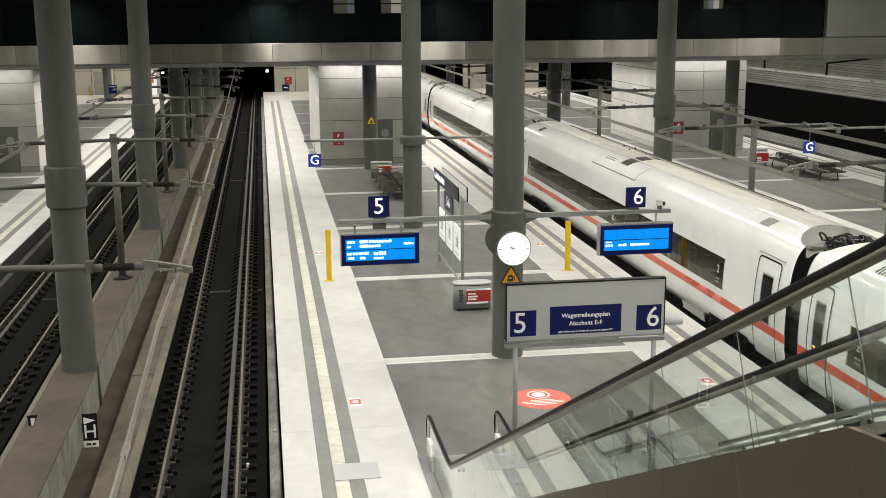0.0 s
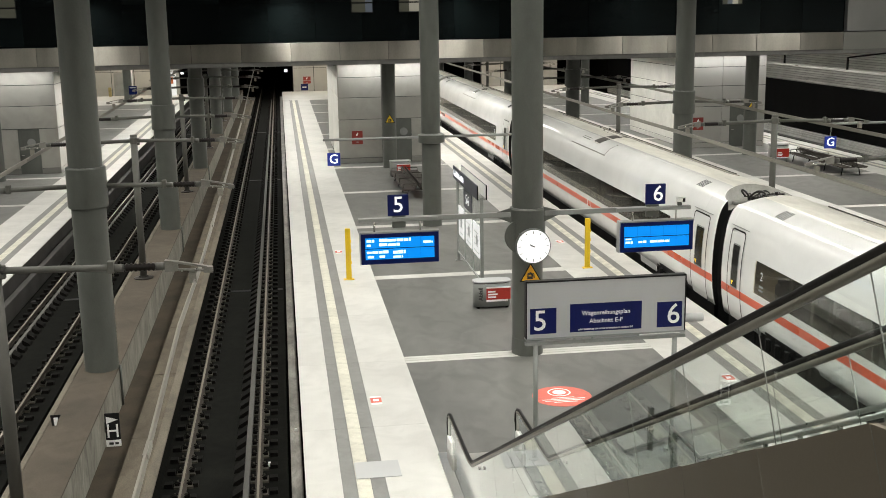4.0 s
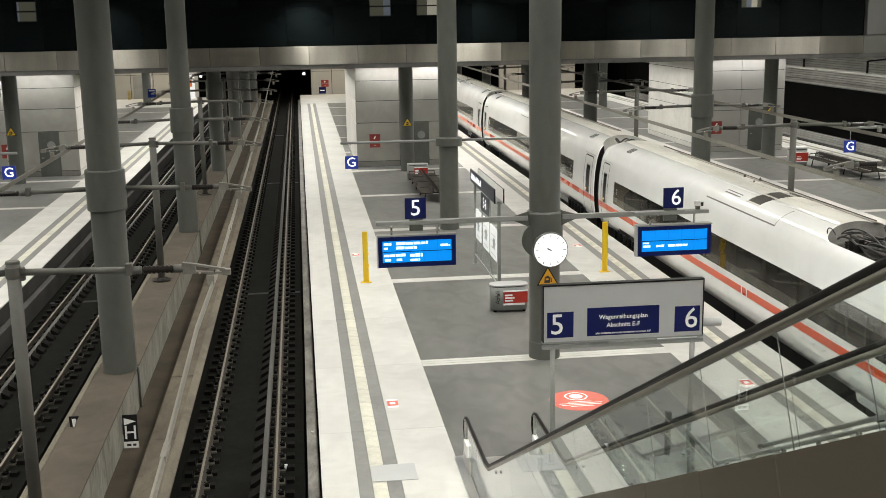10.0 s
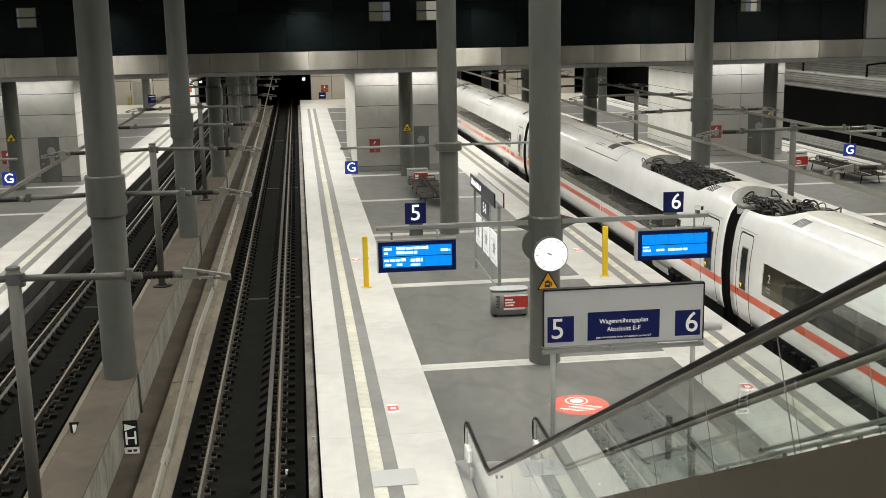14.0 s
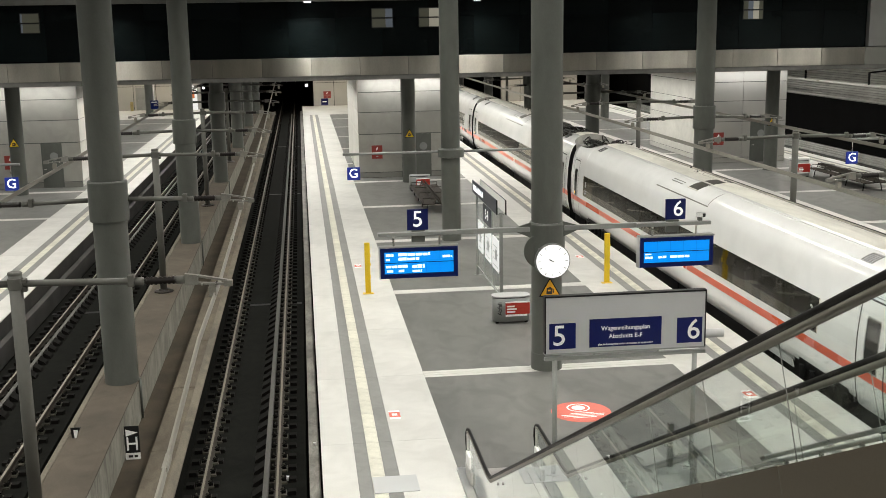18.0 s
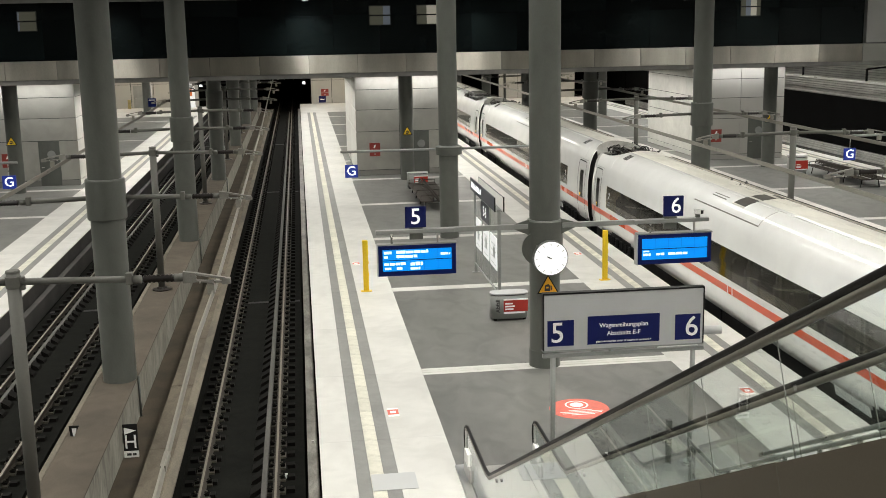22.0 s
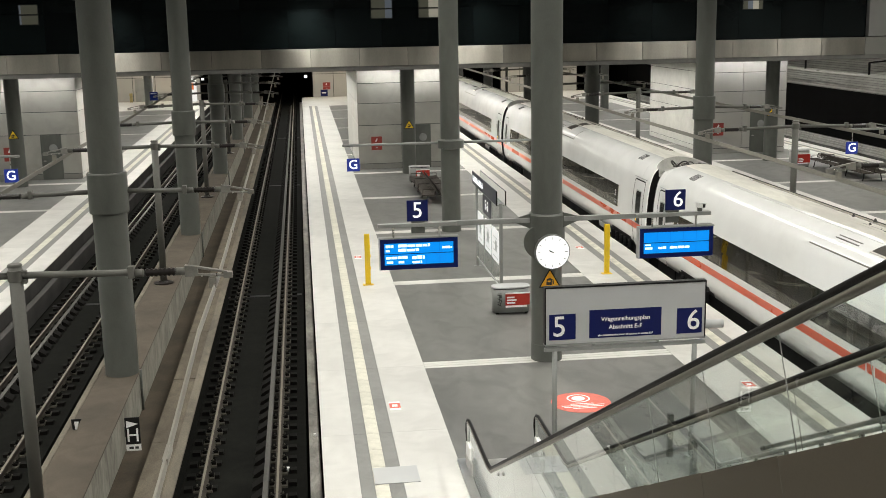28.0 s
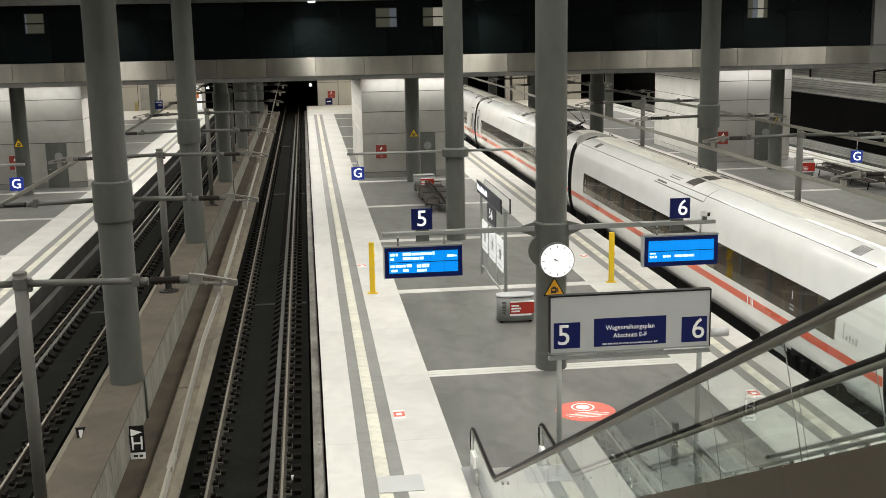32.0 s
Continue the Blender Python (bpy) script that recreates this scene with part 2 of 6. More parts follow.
M = {
    "white_slab": surface("white_slab", (0.6, 0.595, 0.565), 0.55, stain=0.13, stain_size=2.2, grain=0.06, piece=0.05, smudge=0.07),
    "grey_slab": surface("grey_slab", (0.16, 0.16, 0.15), 0.46, stain=0.28, stain_size=2.4, grain=0.1, piece=0.06, smudge=0.2, stretch=(1, 0.6, 1)),
    "band_slab": surface("band_slab", (0.225, 0.225, 0.215), 0.55, stain=0.18, stain_size=1.2, grain=0.08, piece=0.05, smudge=0.1),
    "tactile": surface("tactile", (0.64, 0.625, 0.535), 0.6, stain=0.3, stain_size=0.35, grain=0.1, piece=0.1),
    "concrete": surface("concrete", (0.25, 0.242, 0.205), 0.85, stain=0.3, stain_size=1.0, grain=0.1, smudge=0.3, stretch=(1, 1, 0.5)),
    "ledge": surface("ledge", (0.25, 0.24, 0.215), 0.42, 0.35, stain=0.65, stain_size=0.6, grain=0.25, stretch=(1, 0.35, 1), smudge=0.35),
    "kerb": surface("kerb", (0.15, 0.132, 0.1), 0.85, stain=0.35, stain_size=1.2, grain=0.2, stretch=(1, 0.3, 1), smudge=0.25),
    "median_top": surface("median_top", (0.094, 0.079, 0.061), 0.9, stain=0.3, stain_size=1.6, grain=0.15, spec=0.3, smudge=0.12),
    "walkway": surface("walkway", (0.128, 0.11, 0.083), 0.9, stain=0.35, stain_size=1.0, grain=0.2, spec=0.3, stretch=(1, 0.4, 1), smudge=0.2),
    "channel": surface("channel", (0.07, 0.057, 0.041), 0.9, stain=0.4, stain_size=0.9, grain=0.18, spec=0.3),
    # trackbed and fastener: weaker light down in the pit is put into near-black colour
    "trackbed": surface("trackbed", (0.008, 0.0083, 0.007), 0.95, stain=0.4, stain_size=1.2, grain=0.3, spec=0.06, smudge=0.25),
    "pit_wall": surface("pit_wall", (0.06, 0.058, 0.055), 0.9, stain=0.4, stain_size=1.0),
    "rail_side": surface("rail_side", (0.042, 0.034, 0.026), 0.75, 0.2, stain=0.4, stain_size=0.8),
    "rail_top": surface("rail_top", (0.27, 0.245, 0.2), 0.5, 0.6, stain=0.25, stain_size=1.5, stretch=(1, 0.1, 1)),
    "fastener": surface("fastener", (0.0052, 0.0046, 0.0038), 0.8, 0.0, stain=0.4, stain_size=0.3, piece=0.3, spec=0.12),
    "paint_grey": surface("paint_grey", (0.104, 0.111, 0.099), 0.42, stain=0.14, stain_size=1.4, grain=0.06, bump=0.06, smudge=0.1, stretch=(1, 1, 0.5)),
    "paint_light": surface("paint_light", (0.25, 0.26, 0.25), 0.4, stain=0.2, stain_size=0.8, grain=0.06, bump=0.05),
    "alu": surface("alu", (0.27, 0.26, 0.225), 0.5, 0.25, stain=0.2, stain_size=1.0, stretch=(1, 0.2, 1)),
    "steel": surface("steel", (0.6, 0.59, 0.56), 0.28, 1.0, stain=0.12, stain_size=0.6),
    "insulator": surface("insulator", (0.014, 0.011, 0.01), 0.35, stain=0.2),
    "black": surface("black", (0.008, 0.008, 0.0085), 0.55, stain=0.25, stain_size=0.6, spec=0.25),
    "rubber": surface("rubber", (0.007, 0.007, 0.007), 0.6, stain=0.2, stain_size=1.0, spec=0.15),
    "panel": surface("panel", (0.35, 0.345, 0.312), 0.4, 0.15, stain=0.16, stain_size=2.4, grain=0.06, bump=0.03, piece=0.12, smudge=0.07),
    "panel_dark": surface("panel_dark", (0.25, 0.25, 0.23), 0.4, 0.15, stain=0.14, stain_size=2.0, grain=0.04, piece=0.08),
    "beam_panel": surface("beam_panel", (0.5, 0.48, 0.425), 0.35, 0.9, stain=0.26, stain_size=1.0, grain=0.1, grain_size=60, bump=0.12, piece=0.3, stretch=(1, 1, 0.15), brushed=True),
    "soffit": surface("soffit", (0.175, 0.173, 0.163), 0.6, stain=0.2, stain_size=2.0, smudge=0.15),
    "facade": surface("facade", (0.0046, 0.007, 0.0074), 0.16, stain=0.6, stain_size=2.5, piece=0.45, spec=0.2, stretch=(0.3, 1, 1)),
    "hall": surface("hall", (0.25, 0.25, 0.24), 0.8, stain=0.2, stain_size=3.0),
    # tunnel: near-black colour paints the unlit tunnels' dark; the east wall band shares it
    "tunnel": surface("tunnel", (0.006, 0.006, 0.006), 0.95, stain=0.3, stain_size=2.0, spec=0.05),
    "slat": surface("slat", (0.6, 0.6, 0.57), 0.5, 0.1, stain=0.25, stain_size=3.0, piece=0.14),
    "brown": surface("brown", (0.14, 0.12, 0.086), 0.42, 0.2, stain=0.1, stain_size=1.5, grain=0.04, bump=0.02, piece=0.05),
    "coach_white": surface("coach_white", (0.89, 0.9, 0.885), 0.18, stain=0.07, stain_size=3.0, grain=0.02, bump=0.0, coat=0.7, smudge=0.03),
    "roof_white": surface("roof_white", (0.6, 0.588, 0.53), 0.4, stain=0.2, stain_size=1.6, grain=0.06, bump=0.02, stretch=(1.6, 0.3, 1), smudge=0.14),
    "orange": surface("orange", (0.74, 0.085, 0.02), 0.3, stain=0.08, stain_size=2.0, grain=0.02, bump=0.0, spec=0.5, coat=0.4),
    "tinted_glass": clear_glass("tinted_glass", (0.42, 0.38, 0.27), 1.3),
    "seat_cloth": surface("seat_cloth", (0.05, 0.055, 0.075), 0.85, stain=0.2, stain_size=0.3, grain=0.15),
    "seat_leather": surface("seat_leather", (0.16, 0.1, 0.05), 0.5, stain=0.2, stain_size=0.3),
    "coach_floor": surface("coach_floor", (0.08, 0.075, 0.07), 0.8, stain=0.25, stain_size=0.6),
    "coach_lining": surface("coach_lining", (0.45, 0.42, 0.35), 0.6, stain=0.1, stain_size=1.0),
    "well_grey": surface("well_grey", (0.14, 0.138, 0.125), 0.55, stain=0.5, stain_size=0.4, grain=0.14),
    "seam": surface("seam", (0.06, 0.06, 0.058), 0.6, stain=0.2),
    "gear": surface("gear", (0.022, 0.0205, 0.018), 0.36, 0.15, stain=0.5, stain_size=0.25, piece=0.55),
    "grille": surface("grille", (0.04, 0.037, 0.03), 0.55, 0.3, stain=0.3, stain_size=0.3),
    "yellow": surface("yellow", (0.84, 0.57, 0.015), 0.4, stain=0.1, stain_size=0.6),
    "red": surface("red", (0.42, 0.03, 0.018), 0.4, stain=0.12, stain_size=0.5),
    "floor_red": surface("floor_red", (0.72, 0.16, 0.115), 0.55, stain=0.15, stain_size=0.6, smudge=0.1),
    "sign_blue": surface("sign_blue", (0.007, 0.012, 0.085), 0.4, stain=0.1, bump=0.0, spec=0.2),
    "sign_white": surface("sign_white", (0.8, 0.8, 0.78), 0.4, stain=0.06, bump=0.0),
    "sign_grey": surface("sign_grey", (0.45, 0.46, 0.46), 0.35, stain=0.06, stain_size=1.0, grain=0.015, bump=0.0),
    "letter": surface("letter", (0.9, 0.9, 0.89), 0.45, stain=0.04, bump=0.0),
    "dark_letter": surface("dark_letter", (0.03, 0.03, 0.03), 0.5, stain=0.1),
    "escal_steel": surface("escal_steel", (0.5, 0.5, 0.48), 0.3, 0.9, stain=0.15, stain_size=0.8),
    "glass": clear_glass("glass", (0.9, 0.95, 0.93)),
    "screen": glow("screen", (0.001, 0.27, 0.86), 0.95),
    "screen_text": glow("screen_text", (0.62, 0.93, 1.0), 1.5),
    "lit": glow("lit", (0.95, 0.95, 0.93), 1.0),
    "lit_sign": glow("lit_sign", (0.95, 0.97, 1.0), 1.8),
    "screen_gap": glow("screen_gap", (0.001, 0.2, 0.72), 0.9),
    "panel_pale": surface("panel_pale", (0.4, 0.395, 0.365), 0.4, 0.1, stain=0.1, stain_size=2.0, grain=0.04, bump=0.03, piece=0.06),
    "handrail": surface("handrail", (0.009, 0.0085, 0.0075), 0.45, stain=0.2, stain_size=0.8, grain=0.06, spec=0.2),
    "housing": surface("housing", (0.0035, 0.011, 0.09), 0.4, stain=0.1, bump=0.0, spec=0.15),
    "mast_paint": surface("mast_paint", (0.118, 0.117, 0.104), 0.55, stain=0.2, stain_size=0.8, grain=0.06, bump=0.05),
    "door_glass": surface("door_glass", (0.006, 0.006, 0.005), 0.08, stain=0.3, stain_size=0.5, bump=0.0, spec=0.15),
    "roof_worn": surface("roof_worn", (0.6, 0.585, 0.52), 0.45, stain=0.3, stain_size=0.6, grain=0.12, stretch=(1.4, 0.5, 1)),
    "joint": surface("joint", (0.2, 0.21, 0.195), 0.9, stain=0.1, bump=0.0, spec=0.0),
    "poster": glow("poster", (0.95, 0.95, 0.93), 0.75),
    # paler copy of panel, with the lamplight on the core sides in its colour
    "panel_lit_side": surface("panel_lit_side", (0.76, 0.755, 0.715), 0.4, 0.05, stain=0.1, stain_size=2.0, grain=0.04, bump=0.03, piece=0.06, smudge=0.06),
    "rail_guide": surface("rail_guide", (0.24, 0.228, 0.19), 0.42, 0.3, stain=0.2, stain_size=1.0, grain=0.05),
    "cabin_light": glow("cabin_light", (1.0, 0.85, 0.6), 1.6),
    "amber": surface("amber", (0.8, 0.4, 0.015), 0.4, stain=0.1, stain_size=0.6),
    "roof_dirt": surface("roof_dirt", (0.36, 0.335, 0.27), 0.6, stain=0.55, stain_size=0.5, grain=0.2),
    "bench_wire": surface("bench_wire", (0.05, 0.042, 0.034), 0.65, 0.0, stain=0.35, stain_size=0.4, spec=0.3),
    "signal_white": glow("signal_white", (1.0, 1.0, 1.0), 3.0),
    "window_dim": glow("window_dim", (0.13, 0.13, 0.095), 0.3),
    "window_blue": glow("window_blue", (0.2, 0.23, 0.27), 0.3),
    "window_warm": glow("window_warm", (0.55, 0.52, 0.42), 0.38),
    "clip": surface("clip", (0.078, 0.072, 0.058), 0.7, 0.1, stain=0.5, stain_size=0.2, piece=0.4, spec=0.15),
    "guard": surface("guard", (0.085, 0.083, 0.074), 0.6, 0.2, stain=0.35, stain_size=0.8, grain=0.2, stretch=(1, 0.2, 1)),
    "bracket_pale": surface("bracket_pale", (0.27, 0.265, 0.24), 0.45, 0.3, stain=0.25, stain_size=0.3),
    "recess_pale": surface("recess_pale", (0.3, 0.3, 0.275), 0.5, stain=0.25, stain_size=0.7, grain=0.1, smudge=0.12),
    "seal_and_gap": surface("seal_and_gap", (0.01, 0.01, 0.01), 0.6, stain=0.15, bump=0.0, spec=0.2),
    "indicator": glow("indicator", (1.0, 0.62, 0.05), 1.3),
    "case_grey": surface("case_grey", (0.05, 0.055, 0.075), 0.4, stain=0.1, bump=0.0, spec=0.3),
    "dull_yellow": surface("dull_yellow", (0.34, 0.28, 0.12), 0.6, stain=0.3, stain_size=0.4),
    "rail_steel": surface("rail_steel", (0.42, 0.43, 0.41), 0.32, 0.85, stain=0.2, stain_size=0.6),
    "section_blue": glow("section_blue", (0.02, 0.035, 0.22), 0.9),
    "sign_red": surface("sign_red", (0.27, 0.035, 0.025), 0.45, stain=0.2, stain_size=0.4),
    "sign_yellow": surface("sign_yellow", (0.95, 0.66, 0.03), 0.45, stain=0.1, stain_size=0.3),
    "roof_line": surface("roof_line", (0.2, 0.195, 0.175), 0.6, stain=0.3, stain_size=0.5),
    "orange_print": surface("orange_print", (0.75, 0.2, 0.05), 0.5, stain=0.2, stain_size=0.4),
}

# ---- builders ----


def box(bm, x0, y0, z0, x1, y1, z1, bevel=0.0, m=None):
    vs = [bm.verts.new((x, y, z)) for z in (z0, z1) for x, y in ((x0, y0), (x1, y0), (x1, y1), (x0, y1))]
    fs = [bm.faces.new([vs[i] for i in f]) for f in
          ((3, 2, 1, 0), (4, 5, 6, 7), (0, 1, 5, 4), (1, 2, 6, 5), (2, 3, 7, 6), (3, 0, 4, 7))]
    if m is not None:
        bmesh.ops.transform(bm, matrix=m, verts=vs)
    if bevel:
        bmesh.ops.bevel(bm, geom=list({e for f in fs for e in f.edges}), offset=bevel, segments=2, affect="EDGES", profile=0.5)
    return bm


def tube(bm, pts, r, seg=10, caps=True):
    """A round bar along a line of points."""
    pts = [Vector(p) for p in pts]
    rings = []
    up = None
    for i, p in enumerate(pts):
        d = (pts[min(i + 1, len(pts) - 1)] - pts[max(i - 1, 0)]).normalized()
        if up is None:
            up = d.orthogonal().normalized()
        up = (up - d * up.dot(d)).normalized()
        side = d.cross(up)
        rr = r[i] if isinstance(r, (list, tuple)) else r
        rings.append([bm.verts.new(p + (up * math.cos(a) + side * math.sin(a)) * rr)
                      for a in (2 * math.pi * k / seg for k in range(seg))])
    for a, b in zip(rings, rings[1:]):
        for k in range(seg):
            f = bm.faces.new((a[k], a[(k + 1) % seg], b[(k + 1) % seg], b[k]))
            f.smooth = seg > 6
    if caps:
        bm.faces.new(rings[0][::-1])
        bm.faces.new(rings[-1])
    return bm


def lathe(bm, prof, centre, seg=32):
    """A body turned round the upright axis: prof is (radius, z) from below to above."""
    cx, cy = centre
    rings = [[bm.verts.new((cx + r * math.cos(a), cy + r * math.sin(a), z)) for a in (2 * math.pi * k / seg for k in range(seg))]
             for r, z in prof]
    for a, b in zip(rings, rings[1:]):
        for k in range(seg):
            bm.faces.new((a[k], a[(k + 1) % seg], b[(k + 1) % seg], b[k])).smooth = True
    bm.faces.new(rings[0][::-1])
    bm.faces.new(rings[-1])
    for ring in rings:
        for k in range(seg):
            e = bm.edges.get((ring[k], ring[(k + 1) % seg]))
            if e:
                e.smooth = False
    return bm


def sheet(bm, pts, thick, m=None):
    """A flat shape in the xz plane (front at y=0, thickness towards +y)."""
    n = len(pts)
    a = [bm.verts.new((x, 0, z)) for x, z in pts]
    b = [bm.verts.new((x, thick, z)) for x, z in pts]
    bm.faces.new(a)
    bm.faces.new(b[::-1])
    for k in range(n):
        bm.faces.new((a[k], b[k], b[(k + 1) % n], a[(k + 1) % n]))
    if m is not None:
        bmesh.ops.transform(bm, matrix=m, verts=a + b)
    return bm


def finish(name, bm, material):
    bmesh.ops.recalc_face_normals(bm, faces=bm.faces)
    me = bpy.data.meshes.new(name)
    bm.to_mesh(me)
    bm.free()
    me.materials.append(M[material])
    return me


def part(name, bm, material, parent, label="", kind=""):
    ob = new(name, finish(name, bm, material))
    ob.parent = parent
    return tagged(ob, label, kind=kind)


def again(ob, name, parent, x=0, y=0, z=0, m=None):
    """One more piece on the same mesh."""
    o = new(name, ob.data)
    o.parent = parent
    o.matrix_local = m if m is not None else pose(x, y, z)
    return o


def thing(name, label, category, x=0, y=0, z=0, group="", rz=0):
    ob = new(name)
    ob.matrix_world = pose(x, y, z, 0, 0, rz)
    return tagged(ob, label, category, group)


def structure(name, bm, material, label):
    ob = new(name, finish(name, bm, material))
    return tagged(ob, label, kind="structure")


def B():
    return bmesh.new()


def letters(text, size, depth=0.003, align="CENTER"):
    """Writing as a mesh in the xz plane, facing -y, its middle at the origin."""
    c = bpy.data.curves.new("writing", "FONT")
    c.body, c.size, c.extrude, c.align_x, c.align_y, c.resolution_u = text, size, depth, align, "CENTER", 3
    c.offset = size * (0.012 if size < 0.3 else 0.003)
    ob = new("writing", c)
    me = bpy.data.meshes.new_from_object(ob)
    bpy.data.objects.remove(ob)
    me.transform(pose(0, 0, 0, 90))
    return me


def writing(name, text, size, material, parent, m, label=""):
    me = letters(text, size)
    me.materials.clear()
    me.materials.append(M[material])
    ob = new(name, me)
    ob.parent = parent
    ob.matrix_local = m
    return tagged(ob, label)


# ---- the hall ----
BAY = 8.75
Y0, Y1 = -220.0, 123.0
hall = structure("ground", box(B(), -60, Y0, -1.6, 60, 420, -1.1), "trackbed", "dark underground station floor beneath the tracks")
structure("ceiling", box(B(), -45, Y0, 12.6, 45, 57.4, 13.0), "hall", "plain concrete ceiling high above the hall")
structure("wall_west", box(B(), -31.0, Y0, -1.1, -30.6, Y1, 12.6), "hall", "plain concrete side wall of the hall")
structure("wall_back", box(B(), -45, Y0 - 0.4, -1.1, 45, Y0, 12.6), "hall", "plain end wall far behind")
structure("floor_upper", box(B(), -30.6, -40, 6.45, 36.5, 2.5, 6.8), "hall", "upper concourse floor slab at the head of the escalator")


def end_wall():
    """The wall at the platforms' end, open where the tracks run on."""
    w = structure("wall_end", box(B(), -40, Y1, 5.3, 40, Y1 + 0.5, 12.6), "panel_dark", "end wall above the tunnel mouths")
    for a, b in ((-31, -25.0), (-20.0, -10.6), (1.35, 10.3), (22.0, 30.6)):
        pier = part("pier", box(B(), a, Y1, -1.1, b, Y1 + 0.5, 5.3), "seam", w, "pale panelled pier between tunnel mouths")
        n = max(2, int((b - a) / 1.9))
        for k in range(n):
            for z0, z1 in ((-0.02, 2.48), (2.52, 5.28)):
                part("pier_panel", box(B(), a + (b - a) * k / n + 0.03, Y1 - 0.03, z0, a + (b - a) * (k + 1) / n - 0.03, Y1 - 0.001, z1), "panel_pale", pier)
    return w


end_wall()
for a, b in ((-10.6, 1.35), (10.3, 22.0), (30.6, 36.5), (-25, -20.0)):
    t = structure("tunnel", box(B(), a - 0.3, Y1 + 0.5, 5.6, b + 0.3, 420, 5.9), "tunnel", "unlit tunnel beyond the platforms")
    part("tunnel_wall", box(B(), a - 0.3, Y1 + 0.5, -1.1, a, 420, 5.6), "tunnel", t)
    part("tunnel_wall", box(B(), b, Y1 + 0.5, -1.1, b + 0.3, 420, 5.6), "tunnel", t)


def platform(key, x0, x1):
    """One island platform: a body with white edges, grey bands, tactile strips and a grey field with white cross stripes."""
    # body sides coloured dark to paint the shade under the slab edge
    p = structure("platform_" + key, box(B(), x0 + 0.05, -200, -1.1, x1 - 0.05, Y1, -0.03), "pit_wall",
                  "island platform paved in white and grey slabs")
    ya, yb = -4 * BAY + 26.2, Y1
    n = int((yb - ya) / BAY) + 1
    cuts = [(0, 0.664, "white_slab", "edge_slab", BAY / 2), (0.664, 0.924, "band_slab", "band_slab", BAY / 2),
            (0.924, 1.188, "tactile", "tactile_slab", BAY / 10), (1.188, 1.462, "band_slab", "band_slab", BAY / 2),
            (1.462, 2.605, "white_slab", "edge_slab", BAY / 2)]
    for side in (0, 1):
        for a, b, material, name, step in cuts:
            xa, xb = (x0 + a, x0 + b) if side == 0 else (x1 - b, x1 - a)
            k = 0
            first = None
            while ya + (k + 1) * step < yb + 0.1:
                y = ya + k * step
                k += 1
                if first is None:
                    first = part(name, box(B(), xa + 0.002, 0, -0.03, xb - 0.002, step - 0.006, 0.0), material, p)
                    first.location = (0, y, 0)
                elif name != "tactile_slab" or 14 < y < 70:
                    again(first, name, p, 0, y)
            if name == "tactile_slab":
                part("tactile_strip", box(B(), xa + 0.002, 70.2, -0.03, xb - 0.002, yb, 0.0), material, p)
    f = s = None
    for k in range(n):
        y = ya + k * BAY
        if f is None:
            f = part("floor_slab", box(B(), x0 + 2.607, 0.26, -0.03, x1 - 2.607, BAY - 0.26, 0.0), "grey_slab", p)
            f.location = (0, y, 0)
            s = part("stripe_slab", box(B(), x0 + 2.607, -0.25, -0.03, x1 - 2.607, -0.1, 0.0), "white_slab", p)
            s.location = (0, y, 0)
        else:
            again(f, "floor_slab", p, 0, y)
            again(s, "stripe_slab", p, 0, y)
        again(s, "stripe_slab", p, 0, y + 0.175)
        again(s, "stripe_slab", p, 0, y + 0.345)
    part("end_slab", box(B(), x0, Y1 - 12.5, -0.02, x1, Y1 - 0.04, 0.004), "white_slab", p, "white paving at the platform's end")
    for sx in (0, 1):
        a, b = (x0 - 0.255, x0 - 0.03) if sx == 0 else (x1 + 0.03, x1 + 0.255)
        part("ledge", box(B(), a, -200, -1.1, b, Y1, -0.5, 0.01), "ledge" if key == "middle" else "pit_wall", p, "stained concrete ledge below the platform edge")
    return p


for key, (x0, x1) in PLATFORMS.items():
    platform(key, x0, x1)

# ---- tracks ----
TRACKS = {"four": -7.31, "five": -1.553, "six": 13.22, "seven": 18.95, "eight": 33.8, "three": -22.2}


def rail_profile(bm, x, y0, y1, top):
    pts = [(-0.075, -0.17), (0.075, -0.17), (0.075, -0.155), (0.012, -0.13), (0.012, -0.05), (0.036, -0.035), (0.036, -0.004),
           (-0.036, -0.004), (-0.036, -0.035), (-0.012, -0.05), (-0.012, -0.13), (-0.075, -0.155)]
    a = [bm.verts.new((x + px, y0, top + pz)) for px, pz in pts]
    b = [bm.verts.new((x + px, y1, top + pz)) for px, pz in pts]
    for k in range(len(pts)):
        bm.faces.new((a[k], a[(k + 1) % len(pts)], b[(k + 1) % len(pts)], b[k]))
    return bm


